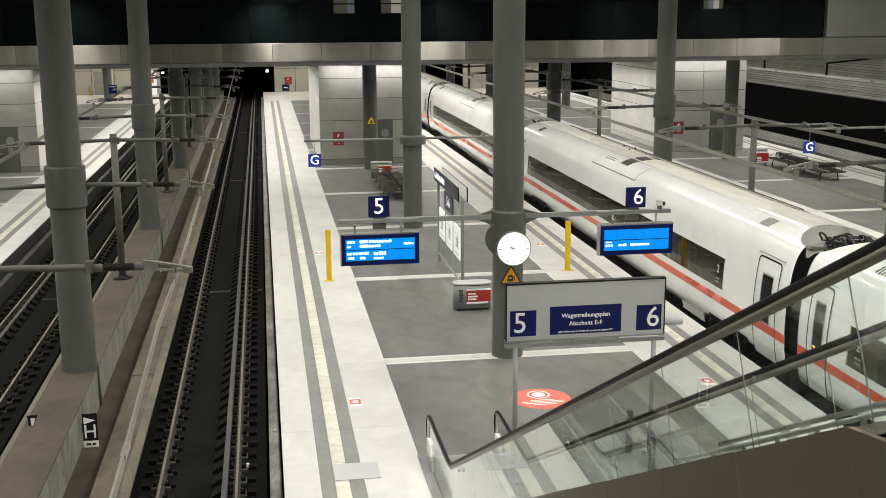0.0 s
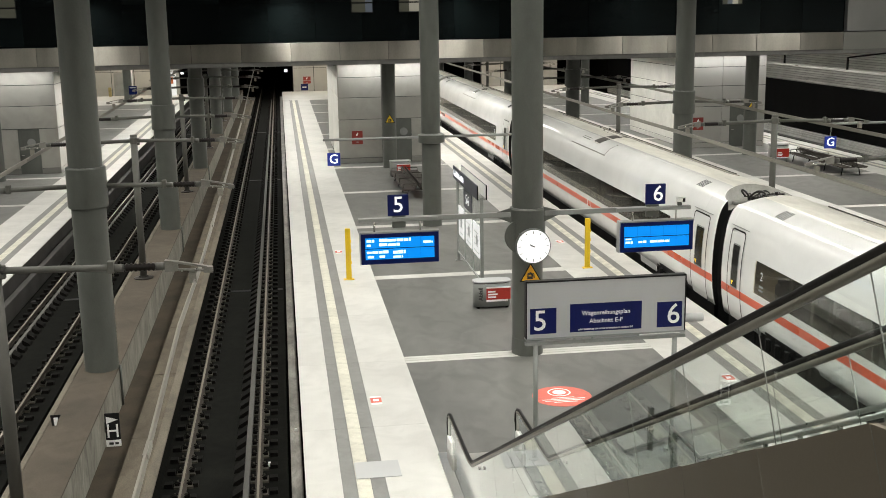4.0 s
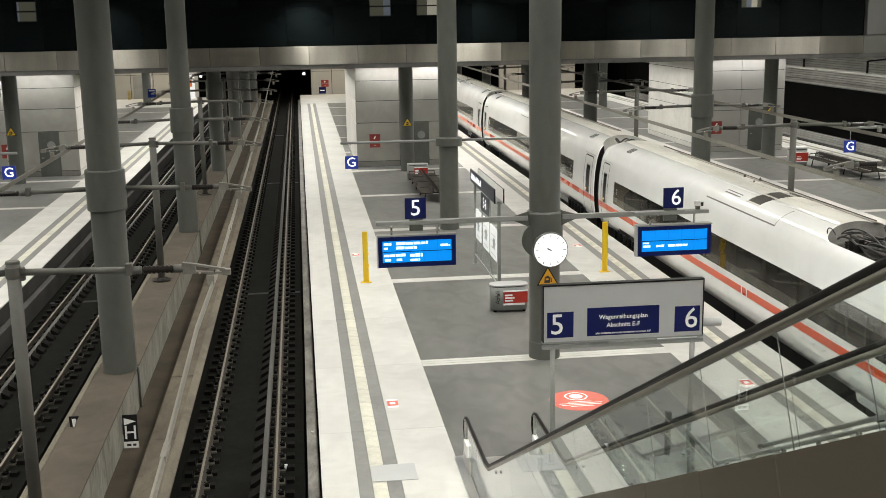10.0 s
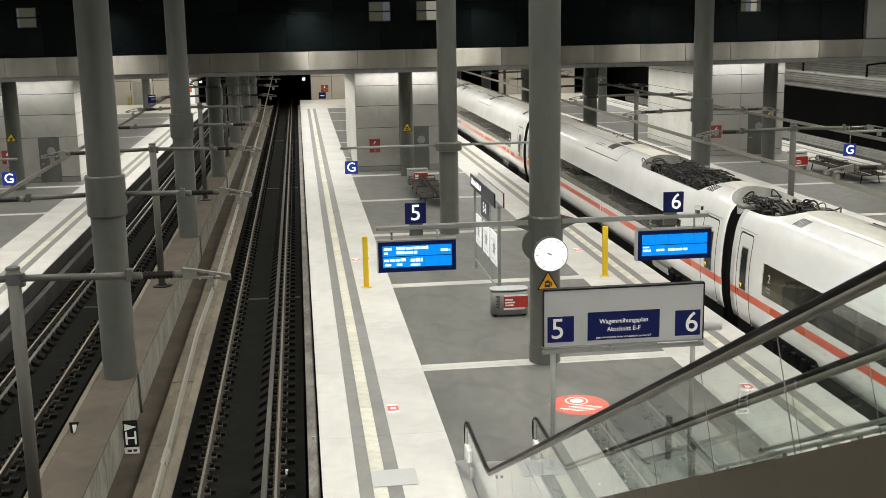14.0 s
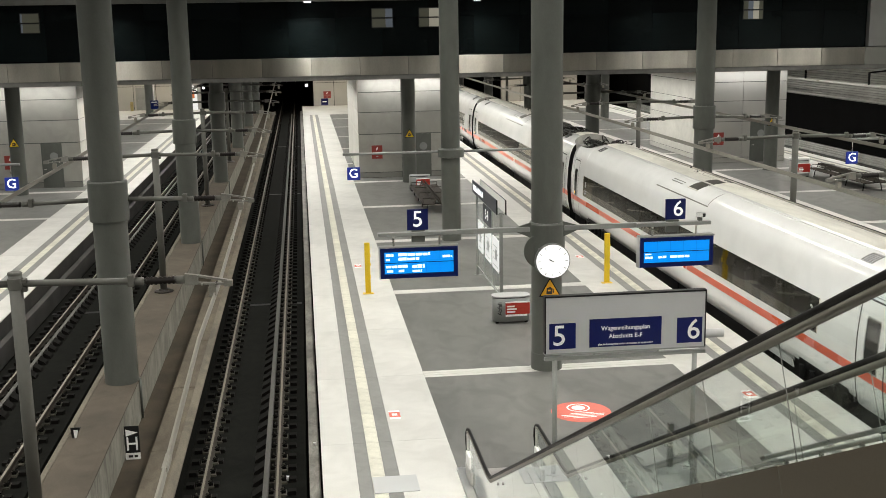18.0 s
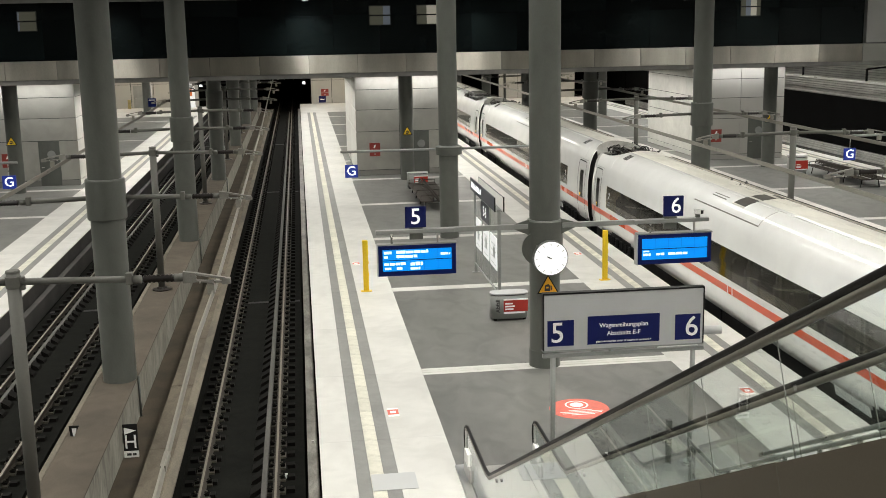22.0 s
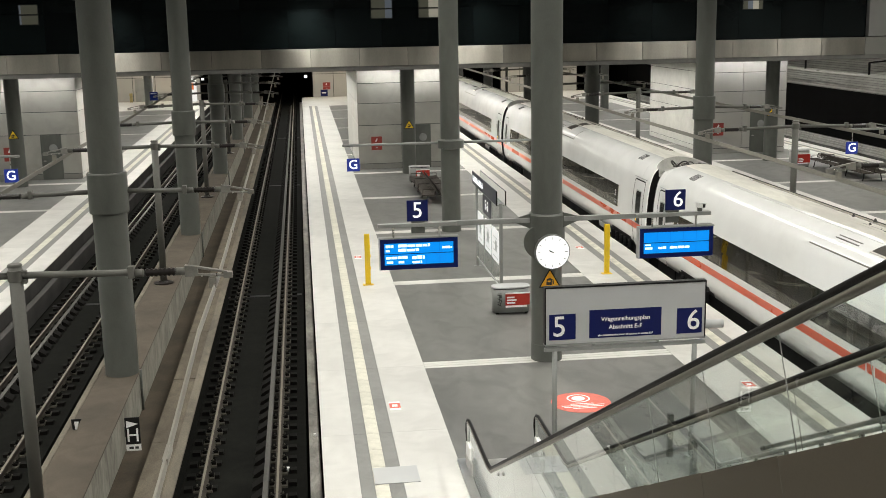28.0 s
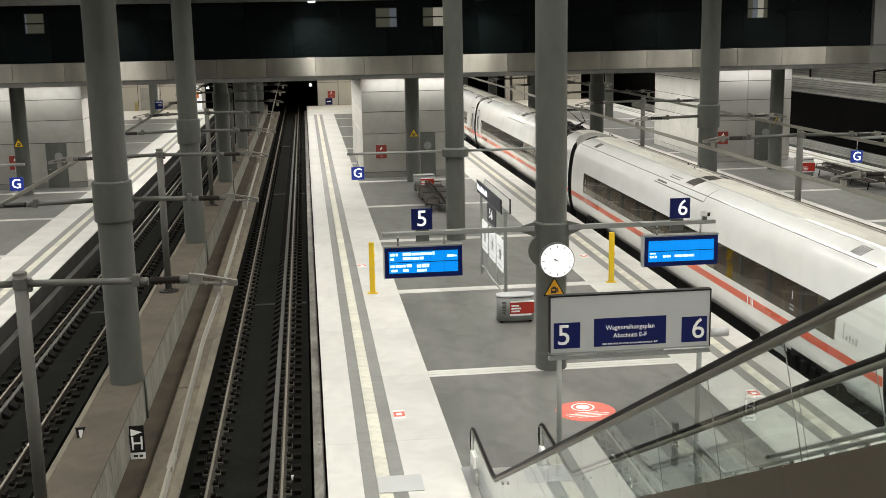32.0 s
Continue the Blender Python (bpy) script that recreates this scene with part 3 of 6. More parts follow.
def fastener_mesh(bm, x, y, guard=0, outer=1):
    """One rail fastening: outer shoulder blocks (first material), base plate and spring clips (second). guard: the side of a check bar's wedge."""
    z = -0.95
    out = -guard if guard else outer
    box(bm, x + out * 0.3 - 0.08, y - 0.085, z, x + out * 0.3 + 0.08, y + 0.085, z + 0.085)
    if not guard:
        box(bm, x - out * 0.235 - 0.05, y - 0.085, z, x - out * 0.235 + 0.05, y + 0.085, z + 0.075)
    for s in (-1, 1):
        box(bm, x + s * 0.125 - 0.045, y - 0.075, z + 0.045, x + s * 0.125 + 0.045, y + 0.075, z + 0.1)
        tube(bm, [(x + s * 0.06, y - 0.06, z + 0.08), (x + s * 0.15, y - 0.055, z + 0.125), (x + s * 0.17, y, z + 0.09), (x + s * 0.15, y + 0.055, z + 0.125), (x + s * 0.06, y + 0.06, z + 0.08)], 0.012, 4)
    if guard:
        vs = [bm.verts.new((x + guard * a, y + b, c)) for a, b, c in
              ((0.3, -0.14, z), (0.3, 0.25, z), (0.53, 0.17, z), (0.53, -0.2, z), (0.3, -0.14, z + 0.17), (0.3, 0.25, z + 0.17), (0.5, 0.13, z + 0.07), (0.5, -0.2, z + 0.07))]
        for f in ((3, 2, 1, 0), (4, 5, 6, 7), (0, 1, 5, 4), (1, 2, 6, 5), (2, 3, 7, 6), (3, 0, 4, 7)):
            bm.faces.new([vs[i] for i in f])
    bm.faces.ensure_lookup_table()
    pale = len(bm.faces)
    box(bm, x - 0.19, y - 0.15, z, x + 0.19, y + 0.15, z + 0.04)
    for s in (-1, 1):
        tube(bm, [(x + s * 0.115, y, z + 0.1), (x + s * 0.115, y, z + 0.14)], 0.02, 5)
    bm.faces.ensure_lookup_table()
    for f in bm.faces[pale:]:
        f.material_index = 1
    return bm


def fasteners(name, bm, parent, kind=""):
    ob = part(name, bm, "fastener", parent, kind=kind)
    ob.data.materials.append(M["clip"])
    return ob


def track(key, x):
    t = thing("railway_track", "ballastless railway track with worn steel rails on dark slab", "track", x, 0, 0, "tracks")
    tagged(t, kind="structure")
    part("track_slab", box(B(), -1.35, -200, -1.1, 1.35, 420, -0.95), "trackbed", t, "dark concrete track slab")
    for y in (11.5, 37.8, 64.0, 90.2):
        part("slab_joint", box(B(), -1.3, y, -0.95, 1.3, y + 0.25, -0.944), "black", t)
    checked = {"five": 1, "six": -1, "four": -1, "seven": 1}.get(key, 1)
    rest = B()
    for s in (-1, 1):
        part("rail", rail_profile(B(), s * 0.7525, -200, 420, -0.76), "rail_side", t, "rusty steel rail")
        part("rail_head", box(B(), s * 0.7525 - 0.024, -200, -0.766, s * 0.7525 + 0.024, 420, -0.757), "rail_top", t, "polished rail head")
        guard = -s if s == checked else 0
        first = None
        for k in range(200):
            y = 10 + k * 0.65
            if key in ("four", "five") and y < 62:
                if first is None:
                    first = fasteners("rail_fastener", fastener_mesh(B(), 0, 0, guard, s), t)
                    first.location = (s * 0.7525, y, 0)
                else:
                    again(first, "rail_fastener", t, s * 0.7525, y)
            else:
                fastener_mesh(rest, s * 0.7525, y, guard, s)
        if guard:
            a, b = sorted((s * 0.7525 + guard * 0.185, s * 0.7525 + guard * 0.295))
            part("check_bar", box(B(), a, -200, -0.95, b, Y1, -0.79, 0.008), "guard", t, "grey check bar beside the rail")
    fasteners("far_fasteners", rest, t, "stuff")
    return t


for key, x in TRACKS.items():
    track(key, x)


def median(x):
    """The raised bank between two tracks: a broad plinth for the columns, a channel and a kerb on each side."""
    w = structure("median", box(B(), x - 0.45, -200, -1.1, x + 0.435, Y1, 0.268), "median_top", "brown-grey concrete plinth between two tracks")
    part("plinth_top", box(B(), x - 0.45, -200, 0.27, x + 0.468, Y1, 0.302, 0.006), "median_top", w, "brown worn top of the plinth")
    part("edge_trim", box(B(), x - 0.57, -200, -1.1, x - 0.455, Y1, 0.308, 0.01), "kerb", w, "worn concrete edge of the plinth")
    for s in (1,):
        def strip(name, a, b, top, material, label, bevel=0.0):
            u, v = sorted((x + s * a, x + s * b))
            part(name, box(B(), u, -200, -1.1, v, Y1, top, bevel), material, w, label)
        strip("side_wall", 0.437, 0.465, 0.268, "concrete", "pale stained concrete side of the plinth")
        strip("channel", 0.465, 1.02, -0.64, "channel", "brown drainage channel")
        y, k = 6.0, 0
        while y < Y1:
            part("walkway_slab", box(B(), x + 1.02, y + 0.01, -1.1, x + 1.575, min(y + 4.35, Y1) - 0.01, -0.5 - 0.006 * (k % 3 == 1), 0.012), "walkway", w, "concrete cover slab of the cable walkway")
            y += 4.35
            k += 1
        strip("kerb_base", 1.58, 1.77, -0.5, "trackbed", "near-black face below the kerb")
        u = sorted((x + s * 1.58, x + s * 1.785))
        part("kerb", box(B(), u[0], -200, -0.498, u[1], Y1, -0.45, 0.012), "kerb", w, "light concrete kerb beside the track")
    return w


for x in (-4.53, 16.1):
    median(x)

# ---- columns ----


def platform_column(x, y, arm=True, tall=12.6, dz=0.0):
    c = thing("column", "round grey-green painted steel column standing on the platform", "column", x, y, 0, "platform columns")
    part("shaft", lathe(B(), [(0.376, 0.0), (0.376, tall)], (0, 0)), "paint_grey", c)
    part("base_ring", lathe(B(), [(0.386, 0.0), (0.386, 0.42), (0.378, 0.43)], (0, 0)), "paint_grey", c)
    if arm:
        part("collar", lathe(B(), [(0.41, 2.84 + dz), (0.44, 2.87 + dz), (0.44, 3.7 + dz), (0.41, 3.74 + dz)], (0, 0)), "paint_grey", c)
    return c


def median_column(x, y, tall=12.6):
    c = thing("column", "round grey-green steel column on the plinth between tracks", "column", x, y, 0.3, "median columns")
    part("shaft", lathe(B(), [(0.385, 0.0), (0.385, 3.86)], (0, 0)), "paint_grey", c)
    part("collar", lathe(B(), [(0.43, 3.84), (0.445, 3.87), (0.445, 4.74), (0.43, 4.77)], (0, 0)), "paint_grey", c)
    part("upper_shaft", lathe(B(), [(0.376, 4.75), (0.372, tall - 0.3)], (0, 0)), "paint_grey", c)
    part("drain_pipe", tube(B(), [(0.42, -0.02, 0.06), (0.42, -0.02, -0.93)], 0.028), "paint_grey", c, "thin drain pipe")
    return c


ROWS = (26.0, 43.5, 61.0, 78.5, 96.0, 113.5)
for y in ROWS:
    t = 12.6 if y < 57 else 5.76
    for x in (-4.45, 16.07):
        median_column(x, y, t)
    for x in (-14.83, 5.75, 26.4):
        if x == 26.4 and y == 96.0:
            platform_column(26.8, 97.5, False, t)
        if y < 62 or y > 100:
            near = x == 5.75 and y == 26.0
            platform_column(x + 0.055 * near, y + 0.25 * near - (0.3 if y == 61.0 else 0), y == 26.0, t, -0.05 * near)

# ---- overhead conductor rails ----


def arm_mesh_set(par, s, z, reach=2.95):
    """A bracket arm: bar, insulator and clamp, to the side s."""
    part("arm", tube(B(), [(0, 0, z), (s * (reach - 1.12), 0, z - 0.04)], 0.055, 12), "mast_paint", par, "grey tubular bracket arm")
    ins = [(s * (reach - 0.98) + s * 0.034 * k, 0, z - 0.05) for k in range(15)]
    part("insulator", tube(B(), ins, [0.072 if k % 2 else 0.05 for k in range(15)], 12), "insulator", par, "dark ribbed insulator")
    for a in (reach - 1.14, reach - 0.5):
        part("insulator_cap", tube(B(), [(s * a, 0, z - 0.05), (s * (a + 0.14), 0, z - 0.05)], 0.065, 12), "mast_paint", par)
    part("swivel_clamp", box(B(), min(s * (reach - 1.24), s * (reach - 1.14)), -0.07, z - 0.12, max(s * (reach - 1.24), s * (reach - 1.14)), 0.07, z + 0.07, 0.01),
         "mast_paint", par)
    for name, q, d in (("bracket_plate", ((-0.36, 0.05), (-0.36, -0.14), (-0.16, -0.13), (-0.16, 0.02)), 0.05),
                       ("bracket_bar", ((-0.16, 0.02), (-0.16, -0.015), (0.3, -0.105), (0.3, -0.075)), 0.04),
                       ("bracket_bar", ((-0.16, -0.1), (-0.16, -0.13), (0.3, -0.165), (0.3, -0.135)), 0.04),
                       ("end_clamp", ((0.24, -0.08), (0.24, -0.18), (0.38, -0.18), (0.38, -0.09)), 0.055)):
        q = [(s * (reach + a), z + b) for a, b in (q if s < 0 else q[::-1])]
        part(name, sheet(B(), q, 2 * d, pose(0, -d, 0)), "bracket_pale", par)
    for a in (reach - 0.1, reach + 0.12):
        part("bolt", tube(B(), [(s * a, -0.07, z - 0.13), (s * a, 0.07, z - 0.13)], 0.016, 6), "steel", par)
    part("rail_clamp", box(B(), min(s * reach, s * (reach + 0.12)), -0.06, z - 0.34, max(s * reach, s * (reach + 0.12)), 0.06, z - 0.17, 0.01), "alu", par)


def mast(x, y, low=0.0):
    m = thing("mast", "grey steel catenary mast with two bracket arms", "mast", x, y, 0.3, "masts")
    part("pole", tube(B(), [(0, 0, 0.05), (0, 0, 4.5 - low)], 0.105, 20), "mast_paint", m)
    part("foot_plate", lathe(B(), [(0.3, 0.0), (0.3, 0.035), (0.16, 0.05), (0.14, 0.1)], (0, 0), 24), "insulator", m, "dark round foot plate")
    part("head_cap", lathe(B(), [(0.112, 4.47 - low), (0.112, 4.5 - low), (0.1, 4.515 - low)], (0, 0), 20), "mast_paint", m)
    part("head_clamp", lathe(B(), [(0.118, 4.24 - low), (0.122, 4.25 - low), (0.122, 4.41 - low), (0.118, 4.42 - low)], (0, 0), 20), "mast_paint", m)
    for z in (4.2 - low, 4.33 - low):
        part("clamp_bolt", box(B(), 0.1, -0.06, z, 0.17, 0.06, z + 0.07, 0.008), "mast_paint", m)
    for s in (-1, 1):
        arm_mesh_set(m, s, 4.33 - low)
    return m


def column_bracket(x, y):
    m = thing("bracket_set", "pair of grey overhead bracket arms clamped to a column", "bracket", x, y, 0.3, "column brackets")
    for s in (-1, 1):
        arm_mesh_set(m, s, 4.33, 2.9)
    return m


for x in (-4.53, 16.17):
    for y in (17.7, 35.2, 52.7, 70.2, 87.7):
        mast(x, y, 0.07 if y < 20 else 0.0)
for x in (-4.45, 16.07):
    for y in ROWS[:5]:
        column_bracket(x, y)


def stagger(y):
    """The conductor rail's offset from its mean line at y."""
    line = ((4, 0.1), (10, 0.06), (15, -0.02), (18.5, 0.02), (32, -0.03), (48, -0.1), (66, -0.27), (88, -0.44), (122, -0.44))
    for (ya, a), (yb, b) in zip(line, line[1:]):
        if ya <= y <= yb:
            return a + (b - a) * (y - ya) / (yb - ya)
    return 0.0


def conductor(x, material="alu", sway=0.0):
    c = thing("conductor_rail", "aluminium overhead conductor rail above the track", "conductor rail", x, 0, 0, "conductor rails")
    pts = [(-0.013, 0.12), (0.013, 0.12), (0.013, 0.108), (0.008, 0.1), (0.021, 0.03), (0.009, 0.0), (-0.009, 0.0), (-0.021, 0.03), (-0.008, 0.1), (-0.013, 0.108)]
    bm = B()
    rings = [[bm.verts.new((px + sway * stagger(y), y, pz + 4.17)) for px, pz in pts] for y in (4.0, 10.0, 15.0, 18.5, 32.0, 48.0, 66.0, 88.0, 122.0)]
    for a, b in zip(rings, rings[1:]):
        for k in range(len(pts)):
            bm.faces.new((a[k], a[(k + 1) % len(pts)], b[(k + 1) % len(pts)], b[k]))
    bm.faces.new(rings[0])
    bm.faces.new(rings[-1][::-1])
    part("rail_profile", bm, material, c)
    first = None
    for k in range(8):
        y = 10.6 + k * 12
        if first is None:
            first = part("splice_plate", box(B(), -0.03, -0.2, 4.2, 0.03, 0.2, 4.27, 0.006), "alu", c)
            first.location = (sway * stagger(y), y, 0)
        else:
            again(first, "splice_plate", c, sway * stagger(y), y)
    return c


for x in (-7.55, -1.5, 13.25, 19.0):
    conductor(x, "alu", 1.0 if x == -1.5 else 0.0)
# pale slat colour here stands in for light falling on this rail
conductor(33.8, "slat").location.z = 0.2

# ---- bridge across the hall ----
BRIDGE = 57.0


def bridge():
    b = structure("bridge", box(B(), -31, BRIDGE + 0.06, 5.76, 36.5, Y1, 6.9), "soffit", "storey that bridges the tracks, with a metal-clad edge beam")
    step = 2.437
    first = None
    for k in range(-13, 12):
        x = 0.582 + k * step
        if first is None:
            first = part("beam_panel", box(B(), 0.012, BRIDGE - 0.03, 6.0, step - 0.012, BRIDGE + 0.04, 6.9, 0.008), "beam_panel", b, "brushed metal cladding panel")
            first.location = (x, 0, 0)
        else:
            again(first, "beam_panel", b, x)
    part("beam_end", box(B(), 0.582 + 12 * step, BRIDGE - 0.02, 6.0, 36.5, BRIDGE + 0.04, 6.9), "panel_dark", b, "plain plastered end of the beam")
    part("soffit_strip", box(B(), -31, BRIDGE + 0.03, 5.78, 36.5, BRIDGE + 0.5, 5.995), "soffit", b, "grey recessed soffit edge")
    return b


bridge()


def upper_facade():
    f = structure("facade_upper", box(B(), -31, BRIDGE + 0.35, 6.9, 30.0, BRIDGE + 0.6, 12.6), "facade", "near-black glazed facade above the bridge beam")
    first = None
    for k in range(26):
        x = -30.9 + k * 2.34
        for j in range(3):
            z = 6.95 + j * 1.9
            if first is None:
                first = part("dark_panel", box(B(), 0.01, BRIDGE + 0.32, 0.01, 2.33, BRIDGE + 0.348, 1.89), "facade", f)
                first.location = (x, 0, z)
            else:
                again(first, "dark_panel", f, x, 0, z)
    for x, w, low, panes in ((-13.31, 0.86, 8.35, ((0.0, 0.1, "window_blue"), (0.1, 1.0, "window_dim"))),
                             (3.7, 1.03, 8.35, ((0.0, 0.66, "window_dim"), (0.66, 1.0, "window_blue"))),
                             (6.09, 1.08, 8.35, ((0.0, 0.46, "window_dim"), (0.46, 1.0, "window_warm"))),
                             (23.15, 1.05, 8.47, ((0.0, 0.24, "window_dim"), (0.24, 0.5, "window_blue"), (0.5, 0.8, "window_warm"), (0.8, 1.0, "window_dim")))):
        win = part("window", box(B(), x - 0.04, BRIDGE + 0.312, low - 0.04, x + w + 0.04, BRIDGE + 0.319, low + 0.95), "black", f, "small lit office window")
        for z0, z1 in ((low, low + 0.42), (low + 0.49, low + 0.91)):
            for a, b, lit in panes:
                part("pane", box(B(), x + w * a, BRIDGE + 0.3, z0, x + w * b - 0.004, BRIDGE + 0.311, z1), lit, win)
        part("window_bar", box(B(), x - 0.02, BRIDGE + 0.27, low + 0.425, x + w + 0.02, BRIDGE + 0.3, low + 0.485), "black", win)
    edge = structure("ceiling_edge", box(B(), -31, BRIDGE - 0.25, 9.66, 30.0, BRIDGE + 0.3, 10.2), "soffit", "grey edge of the slab above the facade")
    for x in (-9.2, 0.5, 9.0, 17.9, 23.6, 26.3):
        part("downlight", lathe(B(), [(0.16, 9.6), (0.18, 9.63), (0.18, 9.659)], (x, BRIDGE - 0.1), 20), "signal_white", edge, "small white downlight")
    structure("wall_upper_east", box(B(), 30.05, BRIDGE + 0.1, 6.95, 36.5, BRIDGE + 0.5, 12.6), "hall", "plain grey wall beside the dark facade")


upper_facade()


def core(x0, x1, y0, y1, door, label, skin="panel"):
    """A lift and stair core clad in metal panels, with joints between the courses."""
    c = structure("core", box(B(), x0 + 0.05, y0 + 0.05, 0, x1 - 0.05, y1, 5.75), "seam", label)
    zs = [0.0, 0.3, 1.28, 2.46, 3.68, 4.8, 5.74]
    xj = [x0, x0 + (x1 - x0) * 0.445, x1]
    for i in range(len(zs) - 1):
        z0, z1 = zs[i] + 0.018, zs[i + 1] - 0.018
        mat = "panel_dark" if i == 0 and skin == "panel" else skin
        if i == 2:
            continue
        z0 = zs[1] + 0.018 if i == 1 else z0
        z1 = zs[3] - 0.018 if i == 1 else z1
        for a, b in zip(xj, xj[1:]):
            if a < door < b and i == 1:
                part("panel", box(B(), a + 0.01, y0, z0, door - 0.01, y0 + 0.05, z1), mat, c)
                part("panel", box(B(), door + 1.11, y0, z0, b - 0.01, y0 + 0.05, z1), mat, c)
            else:
                part("panel", box(B(), a + 0.014, y0, z0, b - 0.014, y0 + 0.05, z1), mat, c)
        for xx, sx in ((x0, 1), (x1, -1)):
            yy = y0 + 0.06
            k = 0
            while yy < y1 - 0.5 and k < 14:
                ye = min(yy + 3.4, y1)
                part("side_panel", box(B(), min(xx, xx + sx * 0.05), yy, z0, max(xx, xx + sx * 0.05), ye - 0.02, z1), "panel_lit_side", c)
                yy = ye
                k += 1
    d = part("door", box(B(), door, y0 - 0.005, 0.01, door + 1.1, y0 + 0.045, 2.44, 0.006), "paint_grey", c, "grey steel service door")
    part("round_plate", tube(B(), [(door + 0.66, y0 - 0.02, 1.72), (door + 0.66, y0 + 0.0, 1.72)], 0.22, 24), "paint_light", d)
    part("door_handle", box(B(), door + 0.1, y0 - 0.05, 1.02, door + 0.24, y0 - 0.005, 1.05), "steel", d)
    return c


core(3.1, 8.6, 62.8, 76, 6.1, "lift core clad in pale grey metal panels under the bridge")
core(-17.5, -12.05, 63.0, 76, -14.15, "lift core clad in pale metal panels on the west platform")
core(24.0, 28.9, 64.4, 75.5, 26.7, "lift core clad in pale metal panels on the east platform", "panel_pale")


def fire_sign(x, y, z, w=0.6, rz=0):
    f = thing("fire_sign", "red fire equipment sign with a white pictogram", "sign", x, y, z, "fire signs", rz)
    part("upper_plate", box(B(), 0, 0, 0.35, w, 0.02, 0.75), "sign_red", f)
    part("lower_plate", box(B(), 0, 0, 0.0, w, 0.02, 0.32), "sign_red", f)
    part("pictogram", sheet(B(), [(w * 0.36, 0.47), (w * 0.5, 0.47), (w * 0.6, 0.62), (w * 0.52, 0.66), (w * 0.42, 0.56)], 0.004, pose(0, -0.004, 0)), "letter", f)
    part("arrow", box(B(), w * 0.4, -0.004, 0.1, w * 0.6, 0.0, 0.15), "panel_pale", f)
    return f


fire_sign(3.83, 62.775, 1.08)
fire_sign(-16.1, 62.975, 1.08)
fire_sign(24.38, 64.37, 1.08, 0.66)
fire_sign(2.44, Y1 - 0.06, 0.82, 0.8)
nb = thing("notice_plate", "small dark blue notice plate on the end wall", "sign", 2.17, Y1 - 0.06, 0.1)
part("plate", box(B(), 0, 0, 0, 0.76, 0.02, 0.7, 0.006), "sign_blue", nb)
part("text_bar", box(B(), 0.15, -0.004, 0.3, 0.6, -0.001, 0.4), "letter", nb)
wd = thing("service_door", "grey steel service door in the west platform's end wall", "door", -17.4, Y1 - 0.06, 0.004)
leaf = part("leaf", box(B(), 0, 0, 0, 1.9, 0.03, 2.4, 0.008), "paint_light", wd)
part("handle", box(B(), 0.1, -0.05, 1.0, 0.26, 0.0, 1.04), "steel", leaf)
yp = thing("marker_post", "yellow post before the west platform's end wall", "post", -17.8, Y1 - 0.6, 0.004, "marker posts")
part("blade", box(B(), -0.16, -0.05, 0, 0.16, 0.05, 0.95, 0.02), "dull_yellow", yp)
ib = thing("info_sign", "blue hanging information sign with a white panel over the west platform", "sign", -12.0, 95, 2.0)
part("plate", box(B(), -0.32, 0, 0, 0.32, 0.06, 0.7, 0.01), "housing", ib)
part("white_panel", box(B(), -0.24, -0.006, 0.52, 0.24, -0.001, 0.6), "sign_grey", ib)
part("hanging_rod", tube(B(), [(0, 0.03, 0.7), (0, 0.03, 3.76)], 0.05, 8), "sign_white", ib)


def signal_lamp(x, y, z, label):
    """A small square white lamp that hangs from the soffit on a rod."""
    g = thing("signal_lamp", label, "lamp", x, y, z, "signal lamps")
    part("housing", box(B(), -0.2, 0.0, -0.2, 0.2, 0.12, 0.2, 0.01), "black", g)
    part("lens", box(B(), -0.13, -0.012, -0.13, 0.13, -0.001, 0.13), "signal_white", g, "glowing white lens")
    part("hanging_rod", tube(B(), [(0, 0.06, 0.2), (0, 0.06, 5.76 - z)], 0.03, 6), "black", g)


signal_lamp(0.61, 120.0, 2.41, "small white signal lamp hanging at the tunnel mouth")
signal_lamp(-10.06, 120.0, 2.42, "small white signal lamp hanging beside the west platform")
ad = thing("advert_board", "white lit board with an orange field at a platform end", "sign", -11.25, 121.4, 0.004)
part("board", box(B(), -0.38, 0, 0.0, 0.38, 0.12, 2.62, 0.02), "poster", ad)
part("orange_field", box(B(), -0.3, -0.006, 1.25, 0.1, -0.001, 1.95), "orange_print", ad)
part("dark_field", box(B(), -0.32, -0.006, 2.0, 0.32, -0.001, 2.12), "black", ad)


def warning(x, y, z, label, field="sign_yellow"):
    w = thing("warning_sign", label, "sign", x, y, z, "warning signs")
    part("border", sheet(B(), [(-0.27, 0), (0.27, 0), (0, 0.47)], 0.01), "black", w)
    part("yellow_field", sheet(B(), [(-0.225, 0.027), (0.225, 0.027), (0, 0.418)], 0.006, pose(0, -0.007, 0)), field, w)
    part("pictogram", sheet(B(), [(-0.09, 0.06), (0.05, 0.06), (0.06, 0.19), (0.0, 0.24), (-0.08, 0.2)], 0.003, pose(0, -0.011, 0)), "dark_letter", w)
    part("pictogram", sheet(B(), [(0.07, 0.08), (0.1, 0.08), (0.09, 0.18), (0.065, 0.22)], 0.003, pose(0, -0.011, 0)), "dark_letter", w)
    part("pictogram_eye", box(B(), -0.055, -0.013, 0.13, 0.015, -0.012, 0.17), field, w)
    return w


warning(5.8, 25.862, 1.907, "yellow triangular warning sign with black border on a column", "amber")
warning(5.75, 60.312, 2.47, "yellow triangular warning sign on a column by the lift core")
warning(-14.87, 60.312, 2.55, "yellow triangular warning sign on a column by the lift core")
warning(26.25, 60.312, 2.55, "yellow triangular warning sign on a column by the lift core")

